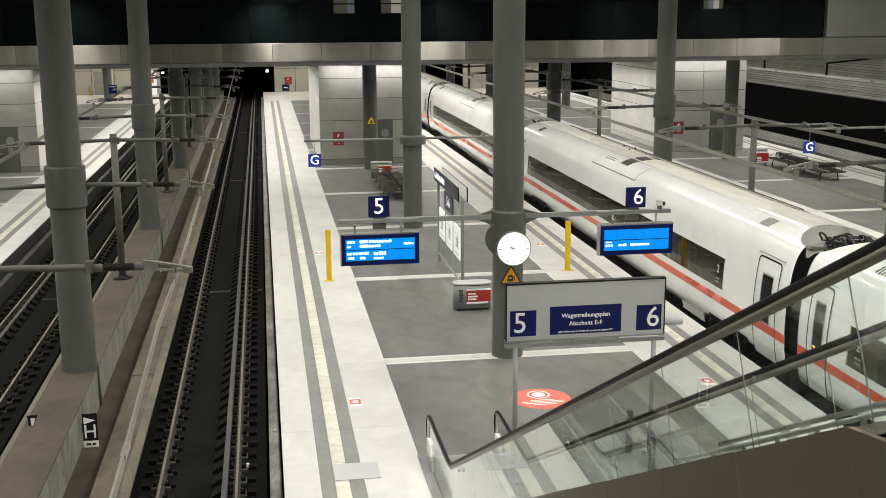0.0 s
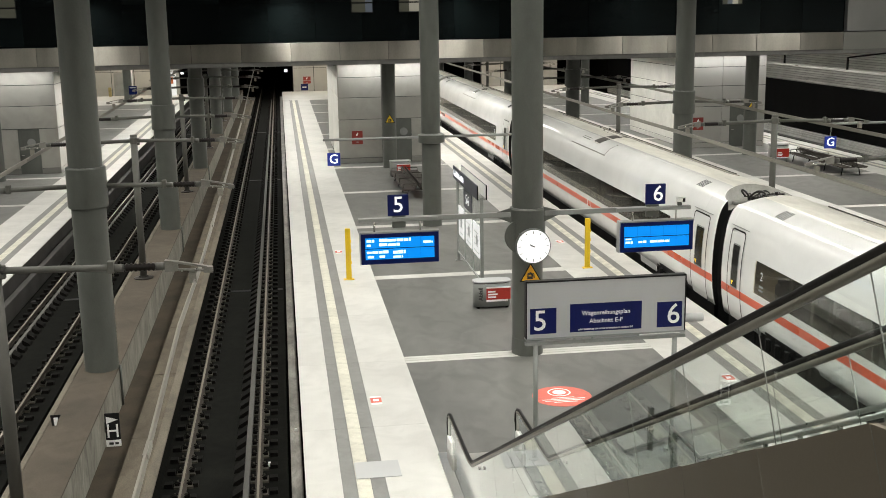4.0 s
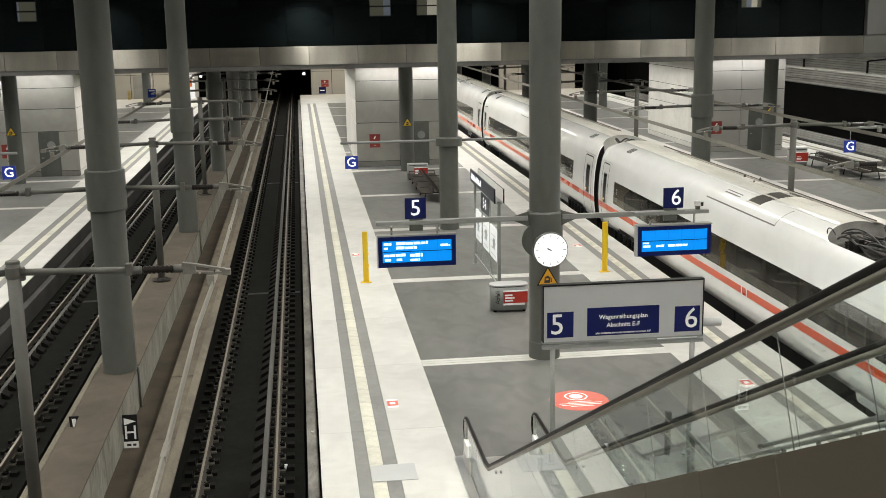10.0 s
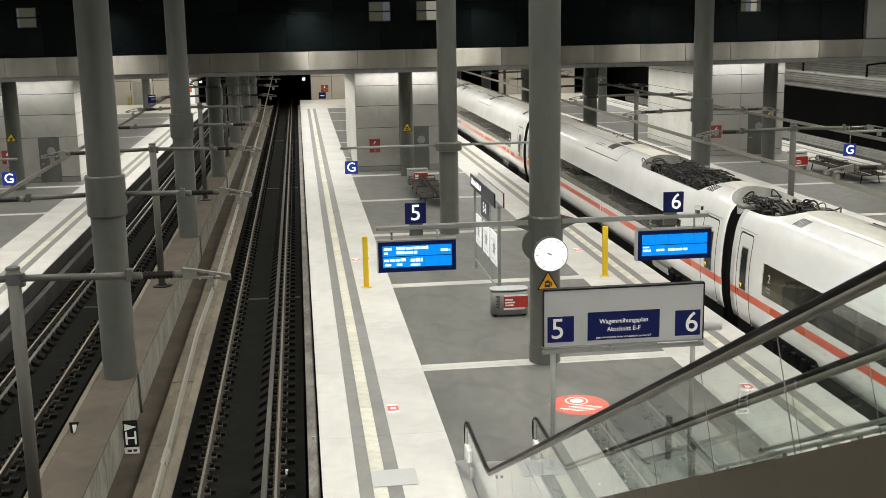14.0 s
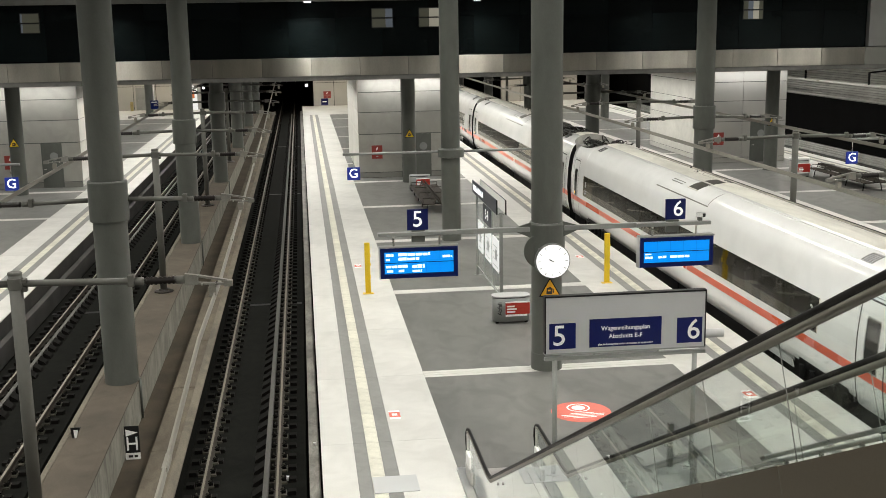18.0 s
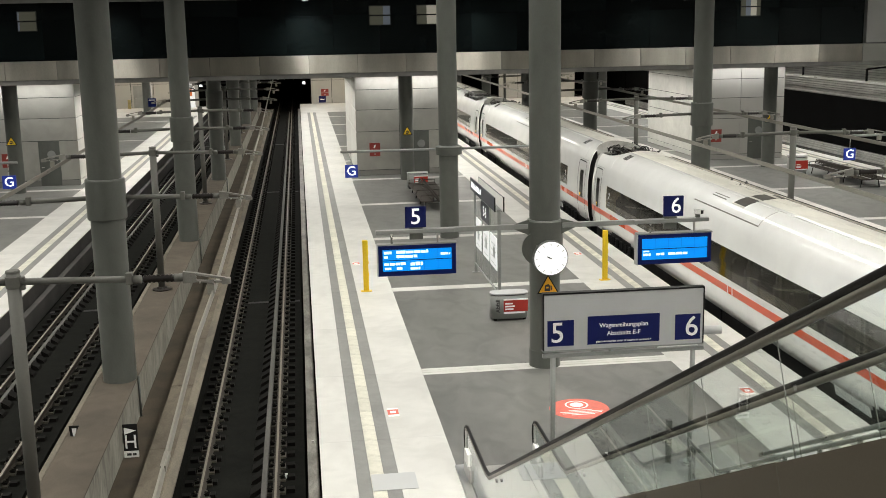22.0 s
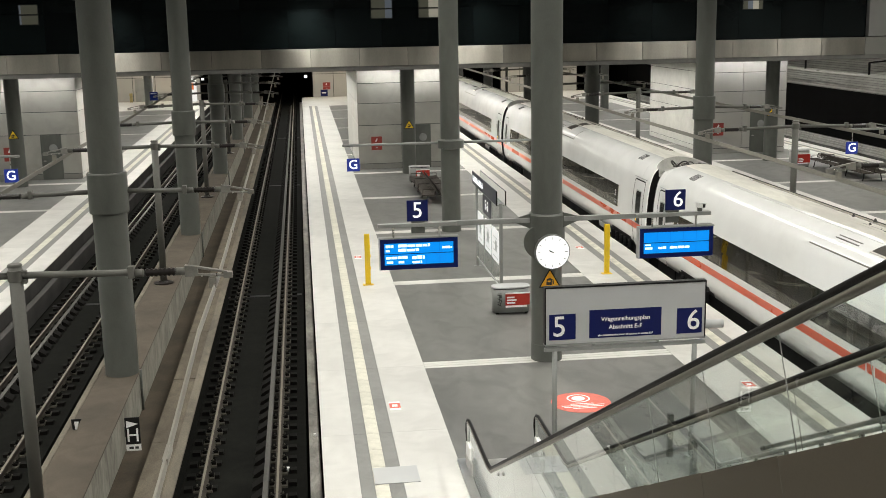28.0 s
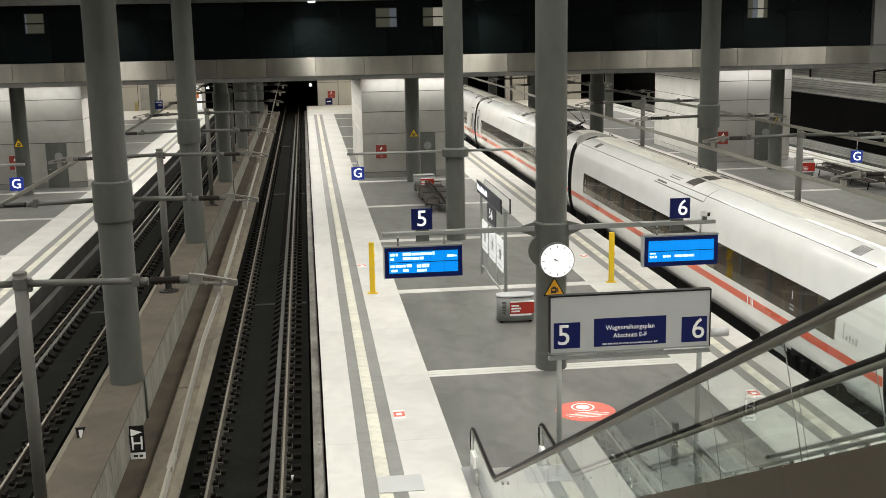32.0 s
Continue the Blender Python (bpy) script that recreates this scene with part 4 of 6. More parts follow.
# ---- east side wall with slats ----


def east_wall():
    x = 36.5
    w = structure("wall_east", box(B(), x, Y0, -1.1, x + 0.4, Y1, 12.6), "hall", "side wall with horizontal metal slats and a black band")
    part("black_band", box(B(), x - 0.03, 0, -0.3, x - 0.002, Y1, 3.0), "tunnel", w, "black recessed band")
    first = None
    z = -0.95
    while z < 6.0:
        if not (-0.45 < z < 2.98):
            if first is None:
                first = part("slat", box(B(), x - 0.09, 20, 0, x - 0.01, Y1, 0.128, 0.012), "slat", w, "grey metal slat")
                first.location = (0, 0, z)
            else:
                again(first, "slat", w, 0, 0, z)
        z += 0.155
    return w


east_wall()
for y in (55.3, 63.9, 72.5, 81.1):
    h = thing("hanger", "dark hanging bracket of the overhead rail at the slatted wall", "bracket", 33.8, y, 4.48, "wall hangers")
    part("drop_rod", box(B(), -0.05, -0.05, 0, 0.05, 0.05, 0.75), "black", h)
    part("rod", tube(B(), [(0, 0, 0.72), (2.7, 0, 0.95)], 0.05), "black", h)

# ---- escalator ----
TAN = 0.507


def escalator():
    """Glass-sided escalator that rises from the platform towards the upper floor."""
    e = thing("escalator", "glass-sided escalator with black handrails and brown cladding", "escalator", 0, 0, 0)
    yv, yt = 17.3, 3.9
    zt = 0.97 + (yv - yt) * TAN
    for x, mirror in ((2.87, -1), (4.19, 1)):
        # handrail: newel loop, level run, slope, level run at the head
        line = [(x, 19.75, 0.34), (x, 19.9, 0.48), (x, 19.98, 0.66), (x, 19.94, 0.82), (x, 19.82, 0.92), (x, 19.62, 0.97),
                (x, 19.0, 0.97), (x, yv + 0.25, 0.97), (x, yv - 0.1, 0.97 + 0.06), (x, yt + 0.2, zt - 0.1), (x, yt - 0.2, zt), (x, 2.7, zt)]
        part("handrail", tube(B(), line, 0.031, 12), "handrail", e, "black rubber handrail")
        low = [(a, b, c - 0.052) for a, b, c in line[4:]]
        part("handrail_guide", tube(B(), low, 0.032, 10), "rail_guide", e, "brown metal handrail guide")
        # glass panes between the deck and the guide, their joints square to the slope
        ys = [19.78, 18.5, 17.55] + [16.59 - 1.28 * k for k in range(11)]
        def hi(y):
            return 0.9 if y >= yv else min(0.9 + (yv - y) * TAN, zt - 0.08)
        def foot(y):
            return y if y > 16.6 else y - 0.343
        for y1, y0 in zip(ys, ys[1:]):
            bm = B()
            quad = [(foot(y0) + 0.001, hi(foot(y0)) - 0.85), (foot(y1) - 0.001, hi(foot(y1)) - 0.85), (y1 - 0.001, hi(y1)), (y0 + 0.001, hi(y0))]
            a = [bm.verts.new((x - 0.005, y, z)) for y, z in quad]
            b = [bm.verts.new((x + 0.005, y, z)) for y, z in quad]
            bm.faces.new(a)
            bm.faces.new(b[::-1])
            for k in range(4):
                bm.faces.new((a[k], b[k], b[(k + 1) % 4], a[(k + 1) % 4]))
            g = part("glass_pane", bm, "glass", e, "clear glass balustrade pane")
            g.visible_shadow = False
            if y1 < (9 if mirror < 0 else 12):
                part("pane_edge", tube(B(), [(x, foot(y1), hi(foot(y1)) - 0.85), (x, y1, hi(y1))], 0.0068, 8), "joint", e)
        # newel end
        part("newel", box(B(), x - 0.05, 19.2, 0.0, x + 0.05, 19.85, 0.28, 0.02), "escal_steel", e, "rounded steel newel base")
        part("newel_band", box(B(), x - 0.03, 19.72, 0.52, x + 0.03, 19.8, 0.86, 0.01), "escal_steel", e)
        part("newel_light", box(B(), x - 0.05, 19.4, 0.26, x + 0.05, 19.8, 0.52, 0.02), "sign_white", e, "white newel end cover")
        for y, h in ((16.5, 1.23), (16.04, 1.43)):
            part("glass_fitting", tube(B(), [(x - 0.02, y, h), (x + 0.02, y, h)], 0.03, 12), "escal_steel", e, "small round glass fitting")
        # deck on both sides of the glass
        for off in (-0.1, 0.1):
            bm = B()
            xa, xb = x + off - 0.085, x + off + 0.085
            sec = [(20.1, 0.05), (yv, 0.04), (yt, zt - 0.93), (2.6, zt - 0.93)]
            up = [[bm.verts.new((xx, y, z)) for y, z in sec] for xx in (xa, xb)]
            dn = [[bm.verts.new((xx, y, z - 0.06)) for y, z in sec] for xx in (xa, xb)]
            for k in range(3):
                bm.faces.new((up[0][k], up[0][k + 1], up[1][k + 1], up[1][k]))
                bm.faces.new((dn[1][k], dn[1][k + 1], dn[0][k + 1], dn[0][k]))
                bm.faces.new((up[0][k], dn[0][k], dn[0][k + 1], up[0][k + 1]))
                bm.faces.new((up[1][k + 1], dn[1][k + 1], dn[1][k], up[1][k]))
            part("deck", bm, "escal_steel", e, "brushed steel balustrade deck")
        # outer cladding in brown panels
        xo = x + mirror * 0.2
        ys = [18.9, 17.3] + [16.7 - 1.21 * k for k in range(11)] + [2.6]
        def top(y):
            return 0.045 if y >= yv else min(0.045 + (yv - y) * TAN, zt - 0.94)
        def base(y):
            return y if y > 16.9 else y - 0.6
        for y1, y0 in zip(ys[1:], ys[2:]):
            bm = B()
            quad = [(base(y0) + 0.005, max(0.0, top(base(y0)) - 1.5)), (base(y1) - 0.005, max(0.0, top(base(y1)) - 1.5)), (y1 - 0.005, top(y1)), (y0 + 0.005, top(y0))]
            a = [bm.verts.new((xo - 0.02, y, z)) for y, z in quad]
            b = [bm.verts.new((xo + 0.02, y, z)) for y, z in quad]
            bm.faces.new(a)
            bm.faces.new(b[::-1])
            for k in range(4):
                bm.faces.new((a[k], b[k], b[(k + 1) % 4], a[(k + 1) % 4]))
            part("cladding_panel", bm, "brown", e, "dark brown cladding panel")
            part("joint_strip", tube(B(), [(xo - 0.012, base(y1), max(0.01, top(base(y1)) - 1.5)), (xo - 0.012, y1, top(y1) - 0.01)], 0.009, 4), "joint", e)
        part("cladding_back", sheet(B(), [(3.0, zt - 3.0), (yv - 0.4, 0.0), (yv - 0.1, 0.02), (3.0, zt - 1.1)], 0.02,
                                    Matrix.Translation((xo - mirror * 0.05, 0, 0)) @ Matrix.Rotation(radians(90), 4, "Z")), "sign_grey", e, "light backing between panels")
    # steps
    first = None
    k = 0
    y = yv - 0.3
    while y > yt + 0.2:
        if first is None:
            first = part("step", box(B(), 3.06, 0, -0.2, 4.0, 0.4, 0.0, 0.006), "grille", e)
            first.location = (0, y, 0.03)
        else:
            again(first, "step", e, 0, y, 0.03 + k * 0.4 * TAN)
        y -= 0.4
        k += 1
    part("comb_plate", box(B(), 3.06, yv, 0.004, 4.0, 20.0, 0.03), "escal_steel", e, "ribbed steel floor plate")
    part("truss", sheet(B(), [(3.0, zt - 2.6), (yv - 0.8, -0.0), (yv - 0.4, 0.0), (3.0, zt - 1.6)], 0.9,
                        Matrix.Translation((4.0, 0, 0)) @ Matrix.Rotation(radians(90), 4, "Z")), "black", e, "dark truss below the steps")
    return e


escalator()


def stair_rails():
    s = thing("stair_railing", "pair of grey tubular stair handrails with posts", "railing", 0, 0, 0)
    part("handrail", tube(B(), [(6.77, 18.45, 0.9), (6.77, 17.02, 0.9), (6.77, 4.2, 0.9 + 12.82 * TAN)], 0.034, 12), "rail_steel", s, "brushed steel handrail")
    part("handrail", tube(B(), [(7.05, 15.95, 1.6), (7.05, 4.2, 1.6 + 11.75 * TAN)], 0.036, 12), "rail_steel", s, "brushed steel handrail")
    part("end_cap", tube(B(), [(7.05, 15.97, 1.59), (7.05, 16.0, 1.575)], 0.04, 12), "paint_grey", s)
    part("lower_rail", tube(B(), [(6.77, 17.0, 0.72), (6.77, 4.2, 0.72 + 12.8 * TAN)], 0.02, 8), "rail_steel", s)
    for y in (19.6, 18.3):
        part("post", box(B(), 6.72, y - 0.06, 0.0, 6.82, y + 0.06, 0.88, 0.012), "paint_grey", s, "dark square end post")
    for k in range(12):
        y = 16.6 - 1.05 * k
        z = 0.9 + (17.02 - y) * TAN
        part("post", box(B(), 6.735, y - 0.025, z - 0.95, 6.785, y + 0.025, z - 0.02), "paint_grey", s)
        part("bracket", tube(B(), [(6.78, y, z - 0.3), (7.05, y, z - 0.3 + 0.15)], 0.014, 8), "rail_steel", s)
    bm = B()
    for k in range(42):
        y = 17.0 - 0.31 * k
        box(bm, 4.75, y - 0.31, max(0.0, 0.157 * k - 0.35), 6.65, y, max(0.01, 0.157 * (k + 1) - 0.25))
    part("stair_flight", bm, "grey_slab", s, "grey stone stair flight")
    part("stringer", sheet(B(), [(4.0, 12.9 * TAN - 0.5), (16.9, 0.0), (17.2, 0.02), (4.0, 13.2 * TAN - 0.2)], 0.06,
                           Matrix.Translation((6.73, 0, 0)) @ Matrix.Rotation(radians(90), 4, "Z")), "paint_grey", s)
    return s


stair_rails()

# ---- signs and furniture of the middle platform ----


def coach_order_sign():
    s = thing("coach_order_board", "grey platform sign with dark blue fields for the coach order plan", "sign", 5.83, 19.6, 0)
    part("board", box(B(), -1.52, -0.06, 2.4, 1.52, 0.06, 3.46, 0.006), "sign_grey", s, "grey sign board")
    f = part("frame_top", box(B(), -1.54, -0.07, 3.46, 1.54, 0.07, 3.49), "black", s, "black top edge")
    part("frame_side", box(B(), -1.54, -0.07, 2.39, -1.52, 0.07, 3.46), "black", s)
    part("frame_side", box(B(), 1.52, -0.07, 2.39, 1.54, 0.07, 3.46), "black", s)
    part("frame_bottom", box(B(), -1.54, -0.07, 2.37, 1.54, 0.07, 2.4), "paint_light", s)
    part("rail", box(B(), -1.54, -0.045, 2.25, 1.56, 0.045, 2.32, 0.01), "paint_light", s, "grey carrying rail")
    for x in (-0.62, -0.28, 0.62):
        part("stud", box(B(), x, -0.02, 2.3, x + 0.04, 0.02, 2.38), "paint_light", s)
    for x in (-1.34, 1.36):
        part("post", tube(B(), [(x, 0, 0), (x, 0, 2.26)], 0.05, 14), "paint_light", s)
        part("post_foot", lathe(B(), [(0.13, 0), (0.13, 0.02)], (x, 0), 20), "paint_light", s)
    part("side_lamp", tube(B(), [(1.54, 0, 2.62), (1.9, 0, 2.62)], 0.085, 14), "sign_grey", s, "grey tubular side fitting")
    a = part("number_field", box(B(), -1.46, -0.068, 2.48, -0.96, -0.061, 2.97), "sign_blue", s, "dark blue track number field")
    writing("track_number", "5", 0.55, "letter", a, pose(-1.27, -0.074, 2.72))
    b = part("number_field", box(B(), 0.98, -0.068, 2.48, 1.47, -0.061, 2.97), "sign_blue", s, "dark blue track number field")
    writing("track_number", "6", 0.55, "letter", b, pose(1.3, -0.074, 2.72))
    c = part("text_field", box(B(), -0.7, -0.068, 2.48, 0.68, -0.061, 3.02), "sign_blue", s, "dark blue text field")
    writing("text_line", "Wagenreihungsplan", 0.118, "letter", c, pose(-0.01, -0.074, 2.835))
    writing("text_line", "Abschnitt E-F", 0.118, "letter", c, pose(-0.01, -0.074, 2.68))
    writing("text_line", "plan indicating the order of coaches in section E-F", 0.052, "letter", c, pose(-0.01, -0.074, 2.53))
    return s


coach_order_sign()


def screen_text(par, x0, x1, z0, z1, rows):
    """Lines of glowing text, drawn as bars of the length of words."""
    rnd = random.Random(4)
    for a, b, c, d in rows:
        u = a
        while u < b:
            v = min(b, u + rnd.uniform(0.05, 0.13))
            part("text_bar", box(B(), x0 + (x1 - x0) * u, -0.1, z0 + (z1 - z0) * c, x0 + (x1 - x0) * v, -0.096, z0 + (z1 - z0) * (d + rnd.uniform(0.0, 0.07))), "screen_text", par)
            u = v + 0.01


def departure_board(x, y, text, label, cam=False):
    d = thing("departure_board", label, "display", x, y, 0, "departure boards")
    part("housing", box(B(), -0.93, -0.085, 2.5, 0.93, 0.13, 3.24, 0.012), "housing", d, "dark blue display housing")
    part("top_cover", box(B(), -0.95, -0.09, 3.24, 0.95, 0.14, 3.275, 0.006), "paint_light", d)
    part("edge", box(B(), -0.955, -0.09, 2.49, -0.932, 0.14, 3.26), "sign_grey", d, "pale grey side cover")
    for z0, z1 in ((2.62, 2.87), (2.89, 3.14)):
        sc = part("screen", box(B(), -0.83, -0.094, z0, 0.82, -0.086, z1), "screen", d, "glowing light blue screen")
        rows = text[0] if z0 < 2.8 else text[1]
        screen_text(sc, -0.83, 0.82, z0, z1, rows)
        for k in range(1, 5):
            part("screen_division", box(B(), -0.83 + 0.33 * k - 0.006, -0.0955, z0, -0.83 + 0.33 * k + 0.006, -0.0945, z1), "screen_gap", sc)
    for a in (-0.6, 0.5):
        part("hanger", tube(B(), [(a, 0.0, 3.27), (a, 0.0, 3.5)], 0.025, 10), "steel", d)
    return d


T5 = ([(0.02, 0.33, 0.58, 0.8), (0.03, 0.12, 0.15, 0.36), (0.2, 0.28, 0.15, 0.36), (0.4, 0.58, 0.5, 0.78), (0.4, 0.54, 0.1, 0.3)],
      [(0.02, 0.13, 0.6, 0.85), (0.02, 0.08, 0.2, 0.38), (0.2, 0.66, 0.62, 0.85), (0.2, 0.5, 0.2, 0.42), (0.84, 0.98, 0.35, 0.52)])
T6 = ([(0.02, 0.13, 0.4, 0.62), (0.22, 0.34, 0.42, 0.6), (0.4, 0.7, 0.42, 0.64), (0.02, 0.11, 0.78, 0.86)], [])
departure_board(2.64, 26.0, T5, "blue glowing departure board hanging from an arm over the platform")
departure_board(8.98, 26.0, T6, "blue glowing departure board, half blank, hanging from an arm")


def sign_arms():
    a = thing("sign_arm", "grey steel cross arms clamped to a platform column", "bracket", 5.75, 26.0, 0, "sign arms")
    for s in (-1, 1):
        part("arm", box(B(), min(s * 0.42, s * 3.0), -0.05, 3.5, max(s * 0.42, s * 3.0), 0.05, 3.62, 0.012), "paint_light", a)
        part("outer_arm", box(B(), min(s * 2.2, s * 4.08), -0.1, 3.52, max(s * 2.2, s * 4.08), 0.06, 3.61, 0.01), "paint_light", a)
        part("gusset", sheet(B(), [(s * 0.4, 3.35), (s * 0.75, 3.5), (s * 0.75, 3.62), (s * 0.4, 3.72)][::s], 0.06, pose(0, -0.03, 0)), "paint_grey", a)
        part("sign_stand", box(B(), s * 3.12 - 0.16, -0.04, 3.36, s * 3.12 + 0.16, 0.05, 3.66), "paint_grey", a)
    b = thing("sign_arm", "thin grey cross arms on a platform column", "bracket", 5.77, 43.5, 0, "sign arms")
    part("clamp", lathe(B(), [(0.4, 3.3), (0.52, 3.33), (0.52, 3.62), (0.4, 3.68)], (0, 0)), "paint_grey", b)
    for s in (-1, 1):
        part("arm", tube(B(), [(s * 0.5, 0, 3.53), (s * 4.25, 0, 3.53)], 0.05, 10), "paint_light", b)


sign_arms()


def number_plate(x, y, z, text, w, label, group, lit="lit"):
    n = thing("number_sign" if text in "56" else "section_sign", label, "sign", x, y, z, group)
    part("plate", box(B(), -w / 2, -0.03, -w / 2, w / 2, 0.03, w / 2, 0.006), "section_blue" if text == "G" else "sign_blue", n)
    writing("character", text, w * 1.08 if text in "56" else w * 1.0, lit, n, pose(0.06 if text == "6" else 0.0, -0.036, 0.0))
    return n


number_plate(2.62, 25.98, 3.9, "5", 0.5, "dark blue plate with white track number five", "track number signs")
number_plate(8.94, 25.98, 3.92, "6", 0.5, "dark blue plate with white track number six", "track number signs")
for x, z in ((1.92, 2.77), (9.55, 2.77), (-10.93, 2.8), (22.45, 2.77)):
    g = number_plate(x, 43.5, z, "G", 0.5, "blue section sign with a white letter hanging over the platform", "section signs", "lit_sign")
    part("hanging_rod", tube(B(), [(0, 0, 0.25), (0, 0, 0.76)], 0.015, 8), "steel", g)
for x in (-14.83, 26.4):
    b = thing("sign_arm", "thin grey cross arms on a platform column", "bracket", x, 43.5, 0, "sign arms")
    part("clamp", lathe(B(), [(0.4, 3.3), (0.52, 3.33), (0.52, 3.62), (0.4, 3.68)], (0, 0)), "paint_grey", b)
    for s in (-1, 1):
        part("arm", tube(B(), [(s * 0.5, 0, 3.53), (s * 4.25, 0, 3.53)], 0.05, 10), "paint_light", b)


def camera_box():
    c = thing("security_camera", "small grey surveillance camera on the sign arm", "camera", 9.55, 25.95, 3.62)
    part("stand", box(B(), -0.05, -0.05, 0, 0.05, 0.05, 0.085), "paint_grey", c)
    turn = pose(0, 0, 0.14, 0, 6, 38)
    part("case", box(B(), -0.065, -0.12, -0.055, 0.065, 0.08, 0.055, 0.012), "sign_white", c, "pale camera case").matrix_local = turn
    part("front", box(B(), -0.055, -0.128, -0.045, 0.055, -0.121, 0.045), "black", c, "black camera front").matrix_local = turn
    part("hood", box(B(), -0.07, -0.15, 0.056, 0.07, 0.08, 0.064), "sign_grey", c).matrix_local = turn


camera_box()


def clock(x, y, z, rz, label):
    c = thing("station_clock", label, "clock", x, y, z, "station clocks", rz)
    part("case", tube(B(), [(0, 0.12, 0), (0, 0.0, 0)], 0.42, 40), "paint_grey", c, "round grey clock case")
    face = part("dial", tube(B(), [(0, 0.0, 0), (0, -0.012, 0)], 0.4, 40), "lit", c, "white glowing dial")
    for k in range(12):
        a = radians(30 * k)
        me = box(B(), -0.007, -0.018, 0.315 if k % 3 else 0.3, 0.007, -0.012, 0.365)
        part("hour_mark", me, "dark_letter", face).matrix_local = pose(0, 0, 0, 0, math.degrees(a), 0)
    for ang, ln, w in ((-62, 0.1, 0.012), (-72, 0.07, 0.009)):
        part("clock_hand", box(B(), -w, -0.02, -0.03, w, -0.016, ln), "dark_letter", face).matrix_local = pose(0, 0, 0, 0, ang, 0)
    part("bracket", box(B(), -0.1, 0.1, -0.1, 0.1, 0.6 if rz == 0 else 0.3, 0.1), "paint_grey", c)
    return c


clock(5.76, 25.38, 2.88, 0, "round white glowing station clock on a column")
clock(5.62, 26.12, 3.0, 180, "second station clock facing the other way on the column")


def showcase():
    """Glazed timetable case standing along the platform's middle line."""
    s = thing("timetable_case", "glazed timetable case with dark blue header on a steel frame", "showcase", 5.77, 0, 0)
    ya, yb = 32.4, 36.95
    for y in (ya, yb):
        part("post", box(B(), -0.05, y - 0.035, 0, 0.05, y + 0.035, 2.9, 0.008), "paint_light", s)
        part("post_foot", box(B(), -0.12, y - 0.08, 0, 0.12, y + 0.08, 0.015), "paint_light", s)
    for x, inner in ((-0.15, -0.117), (0.12, 0.115)):
        h = part("header", box(B(), x, ya - 0.06, 2.86, x + 0.03, yb + 0.06, 3.28), "case_grey", s, "dark grey-blue header board")
        part("inner_face", box(B(), inner, ya - 0.05, 2.87, inner + 0.003, yb + 0.05, 3.27), "sign_white", h, "white inner face of the header")
        part("end_cap", box(B(), x - 0.004, ya - 0.085, 2.85, x + 0.034, ya - 0.062, 3.29), "black", h)
        if x < 0:
            t = part("header_text", box(B(), x - 0.004, yb - 2.1, 2.98, x - 0.001, yb - 0.12, 3.16), "lit_sign", h, "white lettering field")
            for k in range(7):
                part("text_bar", box(B(), x - 0.006, yb - 2.0 + k * 0.27, 3.06 + 0.03 * (k % 2), x - 0.0045, yb - 1.85 + k * 0.27, 3.18), "case_grey", t)
    part("header_base", box(B(), -0.1, ya, 2.83, 0.1, yb, 2.86), "paint_light", s)
    part("lower_rail", box(B(), -0.03, ya, 0.3, 0.03, yb, 0.35), "paint_light", s)
    for y in (33.9, 35.45):
        part("mullion", box(B(), -0.02, y - 0.015, 0.35, 0.02, y + 0.015, 2.83), "paint_light", s)
    g = part("glass", box(B(), -0.012, ya + 0.05, 0.36, 0.012, yb - 0.05, 2.83), "glass", s, "clear glass sheet")
    g.visible_shadow = False
    for y, w in ((32.65, 1.15), (34.1, 1.1), (35.62, 1.02)):
        p = part("poster", box(B(), -0.034, y, 0.98, -0.022, y + w, 1.98), "poster", s, "white timetable poster")
        for k in range(4):
            part("poster_print", box(B(), -0.038, y + 0.12 + 0.1 * (k % 2), 1.1 + 0.2 * k, -0.035, y + w - 0.2, 1.13 + 0.2 * k), "sign_grey", p)
        part("poster_print", box(B(), -0.038, y + 0.3, 1.34, -0.035, y + 0.62, 1.64), "sign_grey", p)
    n = part("number_field", box(B(), -0.034, 34.0, 2.12, -0.02, 35.55, 2.72), "case_grey", s, "dark track number field")
    writing("track_number", "5-6", 0.46, "lit", n, pose(-0.04, 34.8, 2.42, 0, 0, -90))
    return s


showcase()


